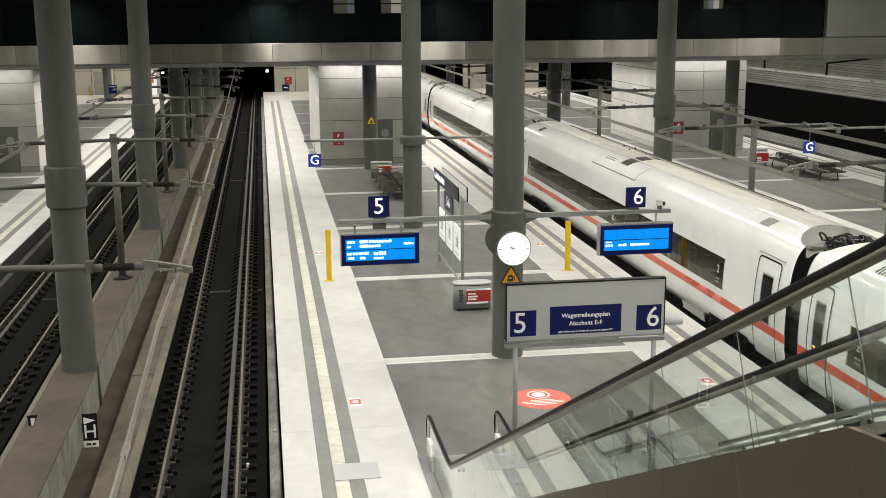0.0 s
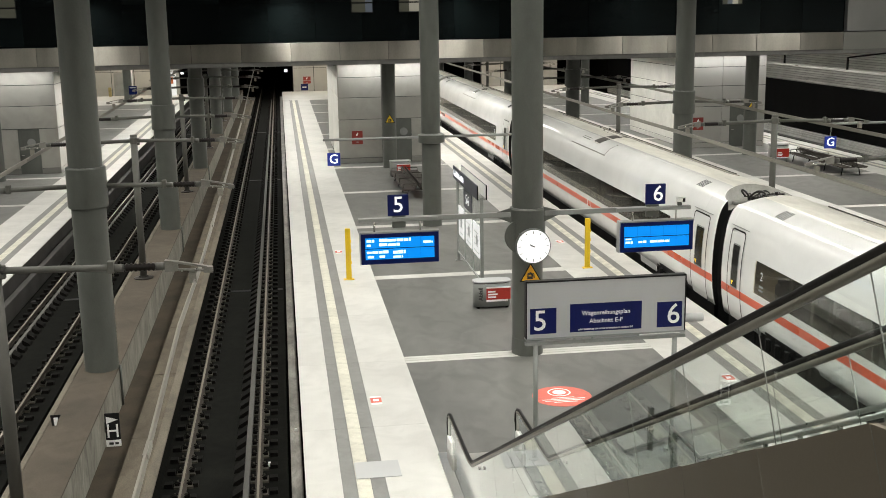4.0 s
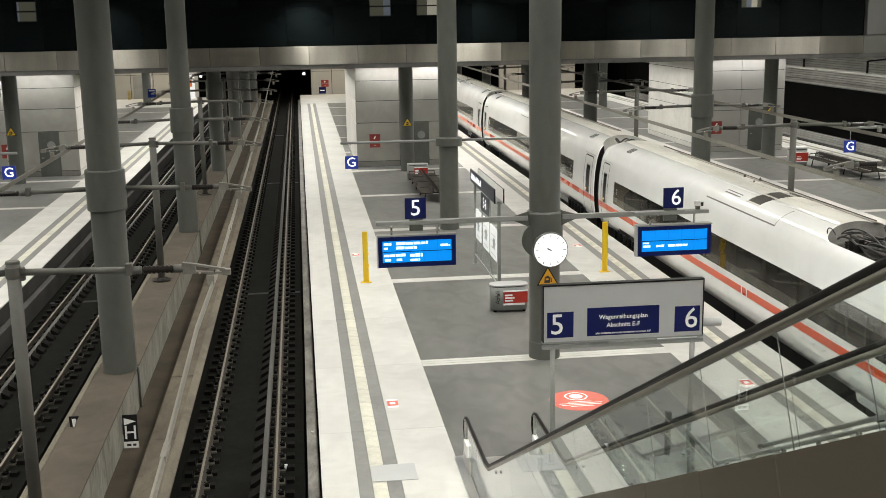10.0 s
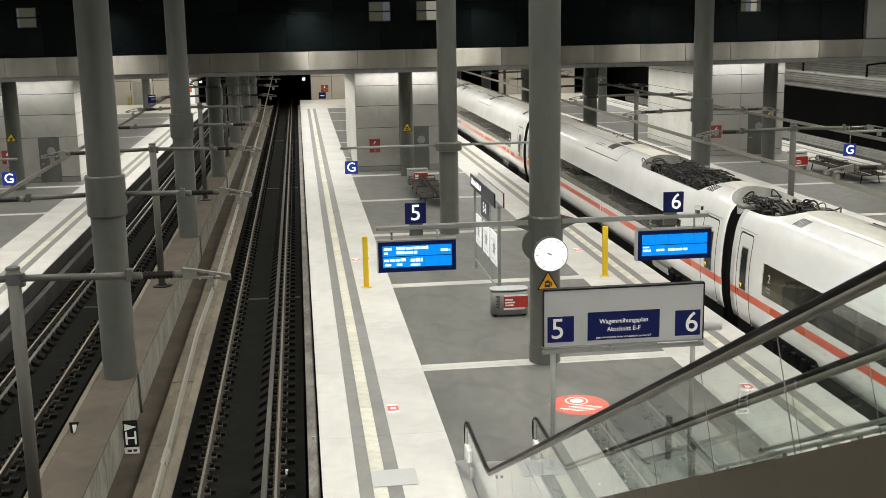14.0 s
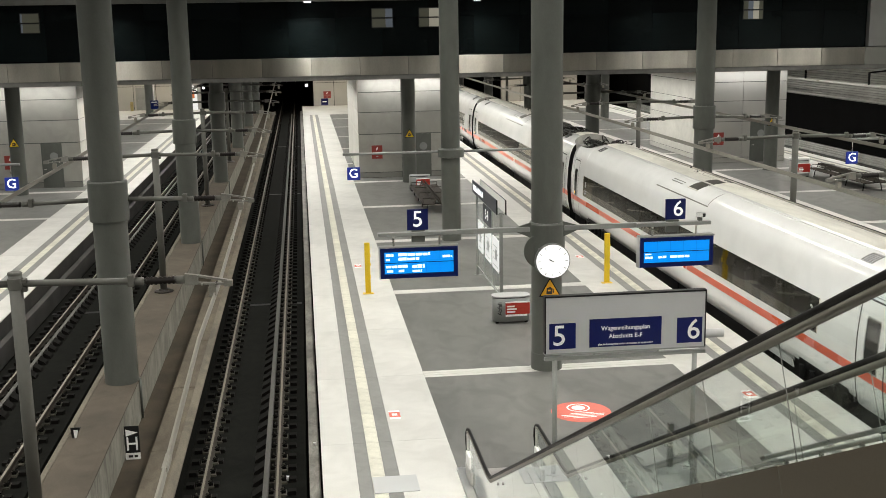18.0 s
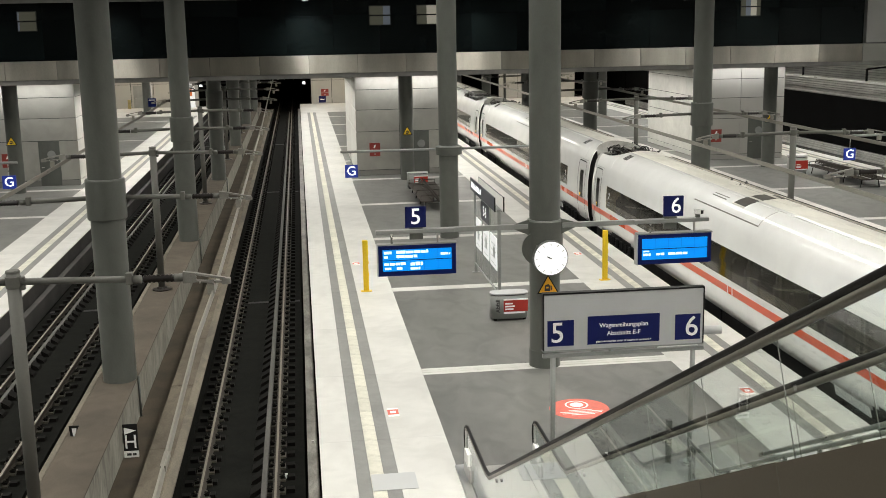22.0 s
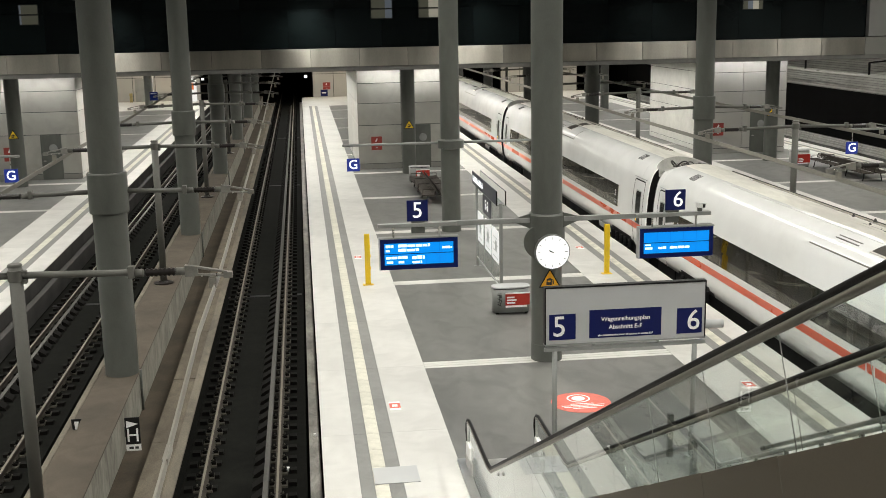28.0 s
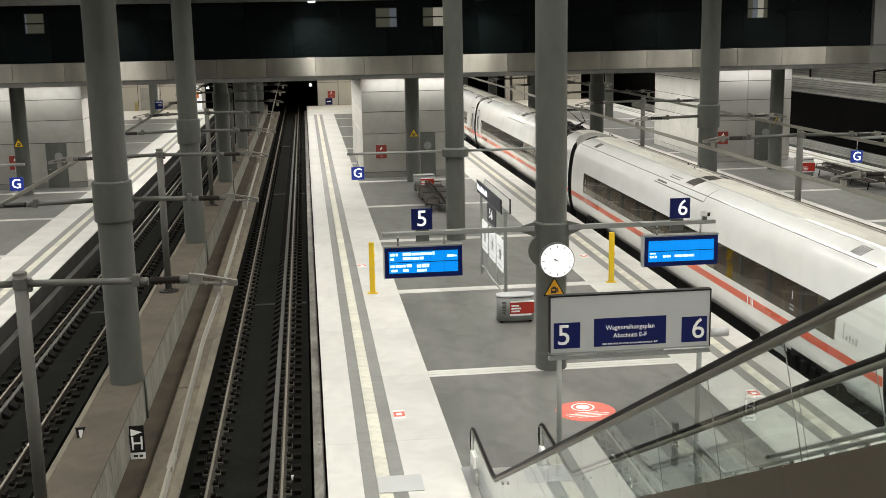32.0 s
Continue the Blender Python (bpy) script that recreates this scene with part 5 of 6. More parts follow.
def waste_station(x, y, label, rz=0, h=0.9):
    w = thing("waste_bin", label, "bin", x, y, 0, "waste bins", rz)
    def oval(z0, z1, rx, ry):
        bm = B()
        n = 32
        rings = []
        for z in (z0, z1):
            pts = []
            for k in range(n):
                a = 2 * math.pi * k / n
                c, d = math.cos(a), math.sin(a)
                pts.append(bm.verts.new((rx * math.copysign(abs(c) ** 0.45, c), 0.03 + ry * math.copysign(abs(d) ** 0.8, d), z)))
            rings.append(pts)
        for k in range(n):
            bm.faces.new((rings[0][k], rings[0][(k + 1) % n], rings[1][(k + 1) % n], rings[1][k])).smooth = True
        bm.faces.new(rings[0][::-1])
        bm.faces.new(rings[1])
        return bm
    part("body", oval(0.06, 0.84 * h, 0.54, 0.26), "paint_light" if x < 20 else "panel_pale", w, "rounded grey metal bin body")
    part("neck", oval(0.84 * h, 0.87 * h, 0.5, 0.23), "black", w)
    part("lid", oval(0.87 * h, 0.92 * h if x < 20 else h, 0.55, 0.27), "sign_grey" if x < 20 else "letter", w, "pale lid")
    p = part("red_panel", box(B(), -0.2, -0.262, 0.28, 0.5, -0.235, 0.7 * h), "red", w, "red panel with white bars")
    part("white_bar", box(B(), -0.2, -0.268, 0.7 * h + 0.004, 0.5, -0.245, 0.7 * h + 0.04), "letter", p)
    part("white_bar", box(B(), -0.2, -0.268, 0.22, 0.42, -0.245, 0.27), "letter", p)
    for z, a in ((0.33, 0.08), (0.41, 0.12), (0.49, 0.06)):
        part("text_bar", box(B(), -0.16, -0.268, z, a, -0.263, z + 0.045), "letter", p)
    for a in (-0.42, 0.42):
        part("foot", box(B(), a - 0.04, -0.15, 0, a + 0.04, 0.2, 0.06), "black", w)
    return w


b1 = waste_station(5.74, 30.7, "grey waste bin with red panel beside a column", h=0.87)
writing("bin_word", "Abfall", 0.17, "dark_letter", b1, pose(-0.36, -0.245, 0.45, 0, -90, 0))
waste_station(5.93, 57.2, "grey waste bin with red panel beside the bench")
waste_station(26.7, 57.5, "grey waste bin with red panel on the east platform", h=1.05)
waste_station(-16.0, 57.6, "grey waste bin with red panel on the west platform")


def bollard(x, y, label):
    b = thing("marker_post", label, "post", x, y, 0, "marker posts")
    part("blade", box(B(), -0.085, -0.05, 0.02, 0.085, 0.05, 1.66, 0.012), "yellow", b)
    part("foot", box(B(), -0.17, -0.1, 0, 0.17, 0.1, 0.02), "yellow", b)
    for z in (0.5, 0.9, 1.2):
        part("knob", box(B(), 0.085, -0.03, z, 0.1, 0.03, z + 0.1), "yellow", b)
    return b


bollard(1.89, 34.93, "flat bright yellow steel marker post on the platform")
bollard(9.74, 34.93, "flat bright yellow steel marker post by track six")


def bench(x, y, label, rz=0):
    """Back-to-back bench of dark steel wire."""
    b = thing("bench", label, "bench", x, y, 0, "benches", rz)
    h = 3.1
    for s in (-1, 1):
        seat = part("seat_frame", tube(B(), [(s * 0.14, -h, 0.43), (s * 0.68, -h, 0.46), (s * 0.68, h, 0.46), (s * 0.14, h, 0.43), (s * 0.14, -h + 0.05, 0.43)], 0.022, 8), "bench_wire", b, "brown-grey steel seat frame")
        first = None
        for k in range(15):
            if first is None:
                first = part("seat_wire", tube(B(), [(0, -h, 0), (0, h, 0)], 0.0165, 6), "bench_wire", seat)
                first.location = (s * 0.17, 0, 0.435)
            else:
                again(first, "seat_wire", seat, s * (0.17 + 0.0355 * k), 0, 0.435 + 0.0018 * k)
        for k in range(26):
            part("seat_rib", box(B(), s * 0.41 - 0.26, -h + 0.05 + k * 0.24 - 0.012, 0.405, s * 0.41 + 0.26, -h + 0.05 + k * 0.24 + 0.012, 0.43), "bench_wire", seat)
        back = part("backrest", tube(B(), [(s * 0.14, -h, 0.48), (s * 0.07, -h, 0.7), (s * 0.07, h, 0.7), (s * 0.14, h, 0.48)], 0.02, 8), "bench_wire", b)
        for k in range(6):
            part("back_wire", tube(B(), [(s * (0.14 - 0.01 * k), -h, 0.5 + 0.036 * k), (s * (0.14 - 0.01 * k), h, 0.5 + 0.036 * k)], 0.014, 6), "bench_wire", back)
    for y0 in (-2.7, -0.9, 0.9, 2.7):
        part("leg", tube(B(), [(-0.5, y0, 0.0), (-0.42, y0, 0.4), (0.42, y0, 0.4), (0.5, y0, 0.0)], 0.03, 8), "black", b)
        for s in (-1, 1):
            part("armrest", tube(B(), [(s * 0.64, y0, 0.45), (s * 0.64, y0, 0.66), (s * 0.1, y0, 0.66)], 0.018, 8), "grille", b)
    return b


bench(5.98, 52.9, "dark steel double bench with a view along the platform")
bench(27.95, 54.6, "dark steel double bench on the east platform")

# ---- marks on the floor ----


def floor_mark(x, y, label, m=1):
    f = thing("floor_mark", label, "floor sticker", x, y, 0.002, "floor stickers")
    part("white_field", box(B(), -0.12, -0.27, 0, 0.12, 0.27, 0.003), "letter", f)
    part("red_field", box(B(), -0.12, -0.15, 0.003, 0.12, 0.17, 0.005), "floor_red", f)
    part("inner_field", box(B(), -0.06, -0.06, 0.005, 0.06, 0.08, 0.006), "letter", f)
    return f


for x, y in ((1.765, 23.4), (9.92, 23.4), (1.78, 39.2), (9.9, 39.2)):
    floor_mark(x, y, "small red and white sticker on the platform floor")


def red_disc():
    d = thing("floor_disc", "large round red floor sticker with white pictogram", "floor sticker", 5.84, 22.9, 0.002)
    bm = B()
    lathe(bm, [(0.66, 0), (0.66, 0.004)], (0, 0), 48)
    part("red_field", bm, "floor_red", d)
    ring = B()
    n = 40
    for k in range(n):
        a, b = 2 * math.pi * k / n, 2 * math.pi * (k + 1) / n
        ring.faces.new([ring.verts.new((r * math.cos(t), 0.25 + r * math.sin(t), 0.007)) for r, t in ((0.22, a), (0.26, a), (0.26, b), (0.22, b))])
    part("ring", ring, "letter", d, "white ring")
    part("pictogram", lathe(B(), [(0.15, 0.005), (0.15, 0.008)], (0, 0.25), 20), "letter", d)
    for k, (w, y) in enumerate(((0.26, -0.1), (0.48, -0.19), (0.44, -0.28), (0.26, -0.37))):
        part("text_bar", box(B(), -w, y - 0.02, 0.005, w, y + 0.012, 0.008), "letter", d)
    return d


red_disc()
pl = thing("cover_plate", "grey steel cover plate across the tactile strip", "plate", 1.47, 19.6, 0.003)
part("plate", box(B(), -0.42, -0.38, 0, 0.42, 0.38, 0.012, 0.003), "sign_grey", pl)


def stop_board(x, y, z, label, mirror=False):
    """Black stop board with a white arrow, a letter and a small distance plate."""
    s = thing("stop_board", label, "sign", x, y, z, "stop boards")
    part("plate", box(B(), -0.15, 0, -0.25, 0.15, 0.02, 0.28, 0.004), "black", s)
    part("arrow", sheet(B(), [(-0.12, 0.22), (-0.12, 0.08), (0.12, 0.15)], 0.004, pose(0, -0.005, 0)), "letter", s)
    for a, b in ((-0.09, 0.0), (0.03, 0.1)):
        part("text_bar", box(B(), a, -0.004, -0.34, b, -0.001, -0.295), "dark_letter", s)
    writing("letter", "H", 0.38, "letter", s, pose(0, -0.006, -0.08))
    part("small_plate", box(B(), -0.15, 0, -0.38, 0.15, 0.02, -0.255), "letter", s)
    part("holder", box(B(), -0.17, 0.02, -0.1, -0.05, 0.05, 0.1), "paint_grey", s)
    s.scale = (1, 1, 1.1)
    return s


stop_board(-3.76, 22.6, 0.07, "black stop board with white arrow and letter on the plinth's side")
sb = thing("stop_board", "small black and white board at the plinth's far edge", "sign", -4.8, 22.3, 0.02, "stop boards")
part("plate", sheet(B(), [(-0.11, 0.5), (-0.07, 0.1), (0.01, 0.34), (0.1, 0.5)], 0.02), "black", sb)
part("white_edge", sheet(B(), [(-0.05, 0.45), (-0.03, 0.2), (0.035, 0.4), (0.04, 0.45)], 0.004, pose(0, -0.005, 0)), "letter", sb)
# two added white studs paint small glints beside the track
mk = thing("rail_marker", "tiny white stud standing in for a glint beside the rail", "reflector", -0.61, 22.4, -0.95, "reflectors")
part("stud", box(B(), -0.045, -0.03, 0, 0.045, 0.03, 0.1, 0.01), "letter", mk)
mk = thing("rail_marker", "tiny white stud standing in for a glint on the ledge", "reflector", -0.013, 23.2, -0.5, "reflectors")
part("stud", box(B(), -0.03, -0.03, 0, 0.03, 0.03, 0.05, 0.01), "letter", mk)

# ---- the train ----
LEN = 28.64
LANE = 13.22
END, TAIL = 0.3, 0.36
PROFILE = [(1.29, 0.08), (1.345, 0.28), (1.395, 0.6), (1.425, 1.16), (1.41, 1.6), (1.38, 2.0), (1.32, 2.4), (1.24, 2.72), (1.13, 2.95), (0.98, 3.1), (0.8, 3.2), (0.6, 3.27), (0.4, 3.31), (0.2, 3.34), (0.0, 3.35)]


def finer(line):
    """The cross-section with rounder, closer points between the given ones."""
    out = []
    for k in range(len(line) - 1):
        p0, p1, p2 = line[max(k - 1, 0)], line[k], line[k + 1]
        p3 = line[k + 2] if k + 2 < len(line) else (-line[k][0], line[k][1])
        n = 4 if p1[1] > 2.3 else 1
        for j in range(n):
            t = j / n
            out.append(tuple(0.5 * (2 * b + (c - a) * t + (2 * a - 5 * b + 4 * c - d) * t * t + (3 * b - a - 3 * c + d) * t ** 3)
                             for a, b, c, d in zip(p0, p1, p2, p3)))
    return out + [line[-1]]


PROFILE = finer(PROFILE)


def side_x(z):
    for (xa, za), (xb, zb) in zip(PROFILE, PROFILE[1:]):
        if za <= z <= zb:
            return xa + (xb - xa) * (z - za) / (zb - za)
    return PROFILE[0][0]


def patch(bm, y0, y1, z0, z1, side, off, thick=0.02, slant=0.0):
    """A thin curved plate that follows the coach's side; slant shifts its upper edge along y."""
    zs = [z0] + [z for _, z in PROFILE if z0 + 0.02 < z < z1 - 0.02] + [z1]
    rows = []
    for z in zs:
        s = slant * (z - z0)
        x = side_x(z)
        rows.append([bm.verts.new((side * (x + o), y + s, z)) for y, o in ((y0, off), (y1, off), (y1, off - thick), (y0, off - thick))])
    for a, b in zip(rows, rows[1:]):
        for k in range(4):
            bm.faces.new((a[k], a[(k + 1) % 4], b[(k + 1) % 4], b[k]))
    bm.faces.new(rows[0])
    bm.faces.new(rows[-1][::-1])
    return bm


def roof_z(x):
    x = abs(x)
    for (xa, za), (xb, zb) in zip(PROFILE[::-1], PROFILE[-2::-1]):
        if xa <= x <= xb:
            return za + (zb - za) * (x - xa) / (xb - xa)
    return 2.6


def roof_plate(bm, x0, x1, y0, y1, off=0.008, thick=0.02):
    """A thin plate that lies on the curved roof."""
    xs = sorted({x0, x1} | {s * x for x, z in PROFILE if z > 2.6 for s in (-1, 1) if x0 < s * x < x1})
    cols = [[bm.verts.new((x, y, roof_z(x) + o)) for y, o in ((y0, off), (y1, off), (y1, off - thick), (y0, off - thick))] for x in xs]
    for a, b in zip(cols, cols[1:]):
        for k in range(4):
            bm.faces.new((a[k], a[(k + 1) % 4], b[(k + 1) % 4], b[k]))
    bm.faces.new(cols[0])
    bm.faces.new(cols[-1][::-1])
    return bm


def wells(kind):
    """The roof's recesses: start, end, half width, floor, and the lengths over which start and end are rounded."""
    tail = 1.5 if kind == "pantograph" else 1.05
    out = [(LEN - TAIL - tail, LEN - TAIL + 0.001, 1.02, 2.8, tail, 0.0)]
    out.append((END - 0.001, END + (2.25 if kind == "front_gear" else 0.4), 1.02 if kind == "front_gear" else 1.0, 2.86 if kind == "front_gear" else 2.8,
                0.0, 2.25 if kind == "front_gear" else 0.4))
    if kind in ("pantograph", "raised"):
        out.append((18.7, 25.7, 1.06, 2.88, 0.8, 0.5))
    return out


def sunk(d, kind):
    """Half width and floor of the recess at d metres behind the front gangway, or None where the roof is whole."""
    for d0, d1, w, floor, ra, rb in wells(kind):
        if d0 < d < d1:
            if ra and d < d0 + ra:
                w *= math.sqrt(1 - ((d0 + ra - d) / ra) ** 2)
            if rb and d > d1 - rb:
                p = 4 if kind == "front_gear" and d < 3 else 2
                w *= (1 - ((d - d1 + rb) / rb) ** p) ** (0.5 if p == 2 else 0.25)
            return max(w, 0.05), floor
    return None


def loft(kind):
    bm = B()
    rear = 2.6 if kind == "doorless" else 4.0
    ds = {END, LEN - TAIL, 2.5, LEN - rear, 5.5, 8, 12, 16, 18.6, 22.5, 24.0}
    for d0, d1, w, floor, ra, rb in wells(kind):
        for a in [0.3, 4] + list(range(10, 91, 8)):
            if ra:
                ds.add(round(d0 + ra - ra * math.cos(radians(a)), 4))
            if rb:
                ds.add(round(d1 - rb + rb * math.cos(radians(a)), 4))
        ds |= {round(d0 - 0.02, 4), round(d1 + 0.02, 4)}
    ds = {d for d in ds if END <= d <= LEN - TAIL}
    side = [(x, z) for x, z in PROFILE if z < 2.73]
    x0 = side[-1][0]
    rings = []
    deep = set()
    for d in sorted(ds):
        hole = sunk(d, kind)
        w = hole[0] if hole else 0.04
        half = list(side)
        half += [(x, roof_z(x)) for x in (x0 + (w - x0) * k / 9 for k in range(1, 10))]
        half += [(x, hole[1] if hole else roof_z(x)) for x in (w * 0.985 * (1 - k / 8) for k in range(9))]
        mark = len(half) - 9
        ring = [bm.verts.new((-x, -d, z)) for x, z in half] + [bm.verts.new((x, -d, z)) for x, z in half[-2::-1]]
        if hole:
            deep |= set(ring[mark:len(ring) - mark])
        rings.append(ring)
    n = len(rings[0])
    for a, b in zip(rings, rings[1:]):
        glazed = a[0].co.y <= -2.49 and b[0].co.y >= -LEN + rear - 0.01
        for k in range(n - 1):
            zs = (a[k].co.z, a[k + 1].co.z)
            if not (glazed and min(zs) > 1.15 and max(zs) < 2.01):
                f = bm.faces.new((a[k], a[k + 1], b[k + 1], b[k]))
                f.smooth = True
                if any(v in deep for v in f.verts):
                    y = f.calc_center_median().y
                    f.material_index = 3 if y < -LEN + 2.2 or (y > -1.2 and kind != "front_gear") else 2
        bm.faces.new((a[n - 1], a[0], b[0], b[n - 1]))
    # end faces coloured black: shade of the gap between coaches is in the colour
    bm.faces.new(rings[0]).material_index = 4
    bm.faces.new(rings[-1][::-1]).material_index = 4
    for e in bm.edges:
        if len(e.link_faces) == 2 and e.calc_face_angle(0) > 0.5:
            e.smooth = False
    return bm


def body_mesh(kind):
    """Side walls in white, the roof in its own greyer paint, dark floors in the sunk wells."""
    me = finish("coach_body", loft(kind), "coach_white")
    me.materials.append(M["roof_white"])
    me.materials.append(M["well_grey"])
    me.materials.append(M["recess_pale"])
    me.materials.append(M["seal_and_gap"])
    for p in me.polygons:
        if p.material_index == 0 and p.center.z > 2.98 and p.center.x > -0.5:
            p.material_index = 1
    return me


def cable(rnd, x0, x1, y0, y1, z, lift, r=0.022):
    """A hose that lies in one easy bow from end to end."""
    p, q = Vector((x0, y0, z)), Vector((x1, y1, z + rnd.uniform(-0.03, 0.03)))
    bow, wave = rnd.uniform(-0.16, 0.16), rnd.uniform(-0.05, 0.05)
    n = 10
    pts = [p.lerp(q, k / n) + Vector((bow * math.sin(math.pi * k / n) + wave * math.sin(2 * math.pi * k / n), 0, lift * math.sin(math.pi * k / n))) for k in range(n + 1)]
    return tube(B(), pts, r, 6)


def roof_gear(par, name, label, d0, d1, z, seed, dense=1.0, half=0.85, near=None, hoses=2.4):
    """Boxes, insulators and hoses on a tray in a roof recess between d0 and d1 behind the front gangway."""
    rnd = random.Random(seed)
    near = -half if near is None else near
    tray = part(name, box(B(), near * 0.8, -d1 + 0.3, z, half * 0.8, -d0 - 0.3, z + 0.03), "grille", par, label)
    z += 0.03
    n = int((d1 - d0) * 3.2 * dense)
    for k in range(n):
        x, y = rnd.uniform(near + 0.1, half - 0.1), -rnd.uniform(d0 + 0.25, d1 - 0.25)
        w, l, h = rnd.uniform(0.04, 0.16), rnd.uniform(0.06, 0.24), rnd.choice((0.08, 0.12, 0.2, 0.3)) * rnd.uniform(0.8, 1.1)
        part("equipment_box", box(B(), x - w, y - l, z, x + w, y + l, z + h, 0.012), ("recess_pale", "gear", "well_grey", "rail_side", "gear")[k % 5], tray)
    for _ in range(int(n * 0.4)):
        x, y = rnd.uniform(near + 0.08, half - 0.08), -rnd.uniform(d0 + 0.3, d1 - 0.3)
        h = rnd.uniform(0.18, 0.34)
        part("insulator", tube(B(), [(x, y, z + h * k / 10) for k in range(11)], [0.045 if k % 2 else 0.075 for k in range(11)], 10), "insulator", tray)
    lanes = [(rnd.uniform(near, half), rnd.uniform(-0.2, 0.2)) for _ in range(7)]
    for _ in range(int(n * hoses)):
        lane, skew = rnd.choice(lanes)
        x, y = lane + rnd.gauss(0, 0.1), -rnd.uniform(d0 + 0.2, d1 - 0.2)
        y2 = max(-d1 + 0.1, min(-d0 - 0.1, y + rnd.choice((-1, 1)) * rnd.uniform(0.7, 2.6)))
        x, x2 = (max(near, min(half, v)) for v in (x, x + skew + rnd.gauss(0, 0.08)))
        part("hose", cable(rnd, x, x2, y, y2, z + rnd.uniform(0.03, 0.26), rnd.uniform(0.0, 0.24), rnd.choice((0.012, 0.015, 0.02, 0.028))), "gear", tray)
    return tray


def pantograph(par, up):
    z = 2.98
    y0 = -23.6
    for s in (-0.5, 0.5):
        part("base_bar", tube(B(), [(s, y0 - 0.9, z + 0.2), (s, y0 + 0.9, z + 0.2)], 0.03, 8), "gear", par)
    if up:
        knee, head = (0, y0 - 1.9, z + 0.7), (0, y0 + 0.1, 4.14)
    else:
        knee, head = (0, y0 - 1.7, z + 0.22), (0, y0 + 0.7, z + 0.3)
    bm = B()
    tube(bm, [(0, y0 + 0.5, z + 0.2), knee], 0.045, 8)
    for s in (-1, 1):
        tube(bm, [(s * 0.08, knee[1], knee[2]), (s * 0.32, head[1], head[2])], 0.025, 8)
    part("pantograph_arm", bm, "gear", par, "dark folding pantograph arm")
    hb = B()
    for dy in (-0.22, 0.22):
        tube(hb, [(-0.95, head[1] + dy, head[2] - 0.16), (-0.65, head[1] + dy, head[2]), (0.65, head[1] + dy, head[2]), (0.95, head[1] + dy, head[2] - 0.16)], 0.025, 8)
    tube(hb, [(0, head[1] - 0.22, head[2]), (0, head[1] + 0.22, head[2])], 0.02, 8)
    part("pantograph_head", hb, "gear", par, "dark contact strip head")


def outline(bm, y0, y1, z0, z1, r, width, side, off):
    """A band of that width round a plate with rounded corners, laid on the coach's side."""
    n = 6
    def loop(k):
        a, b, c, d, q = y0 + k, y1 - k, z0 + k, z1 - k, max(0.01, r - k)
        pts = []
        for cy, cz, start in ((b - q, d - q, 0), (a + q, d - q, 90), (a + q, c + q, 180), (b - q, c + q, 270)):
            for j in range(n + 1):
                t = radians(start + 90 * j / n)
                pts.append((cy + q * math.cos(t), cz + q * math.sin(t)))
        full = []
        for (ya, za), (yb, zb) in zip(pts, pts[1:] + pts[:1]):
            full.append((ya, za))
            if abs(zb - za) > 0.3:
                full += [(ya + (yb - ya) * j / 8, za + (zb - za) * j / 8) for j in range(1, 8)]
        return [bm.verts.new((side * (side_x(z) + off), y, z)) for y, z in full]
    outer, inner = loop(0), loop(width)
    m = len(outer)
    for k in range(m):
        bm.faces.new((outer[k], outer[(k + 1) % m], inner[(k + 1) % m], inner[k]))
    return bm


def door_set(par, d, side, w):
    """One passenger door: black rubber outline, white leaf, tall framed window with a lit sign."""
    y0, y1 = -d - w / 2, -d + w / 2
    leaf = part("door", patch(B(), y0 + 0.03, y1 - 0.03, 0.06, 2.5, side, 0.004), "coach_white", par, "white plug door with a tall window")
    part("door_seal", outline(B(), y0, y1, 0.05, 2.55, 0.13, 0.042, side, 0.012), "seal_and_gap", leaf, "black rubber door outline")
    a, b = -d - w * 0.24, -d + w * 0.2
    part("door_window", patch(B(), a, b, 1.0, 2.14, side, 0.01), "door_glass", leaf, "dark tall door window")
    part("window_frame", outline(B(), a - 0.035, b + 0.035, 0.965, 2.175, 0.06, 0.04, side, 0.014), "paint_light", leaf, "thin grey window frame")
    part("door_stripe", patch(B(), y0 + 0.045, y1 - 0.045, 0.75, 0.965, side, 0.008), "orange", leaf)
    part("door_sign", patch(B(), b - 0.16, b - 0.04, 1.12, 1.16, side, 0.016, 0.004), "indicator", leaf, "small amber sign in the window")
    part("door_sign", patch(B(), b - 0.1, b - 0.06, 1.05, 1.12, side, 0.016, 0.004), "indicator", leaf)
    return leaf


def bogie(par, d):
    b = part("bogie", box(B(), -1.15, -d - 1.7, -0.55, 1.15, -d + 1.7, -0.15, 0.04), "black", par, "dark bogie frame")
    for dy in (-1.25, 1.25):
        for s in (-1, 1):
            part("wheel", tube(B(), [(s * 0.68, -d + dy, -0.3), (s * 0.82, -d + dy, -0.3)], 0.455, 24), "black", b)
            part("axle_box", box(B(), s * 1.0 - 0.16, -d + dy - 0.22, -0.5, s * 1.0 + 0.16, -d + dy + 0.22, -0.15, 0.03), "gear", b)


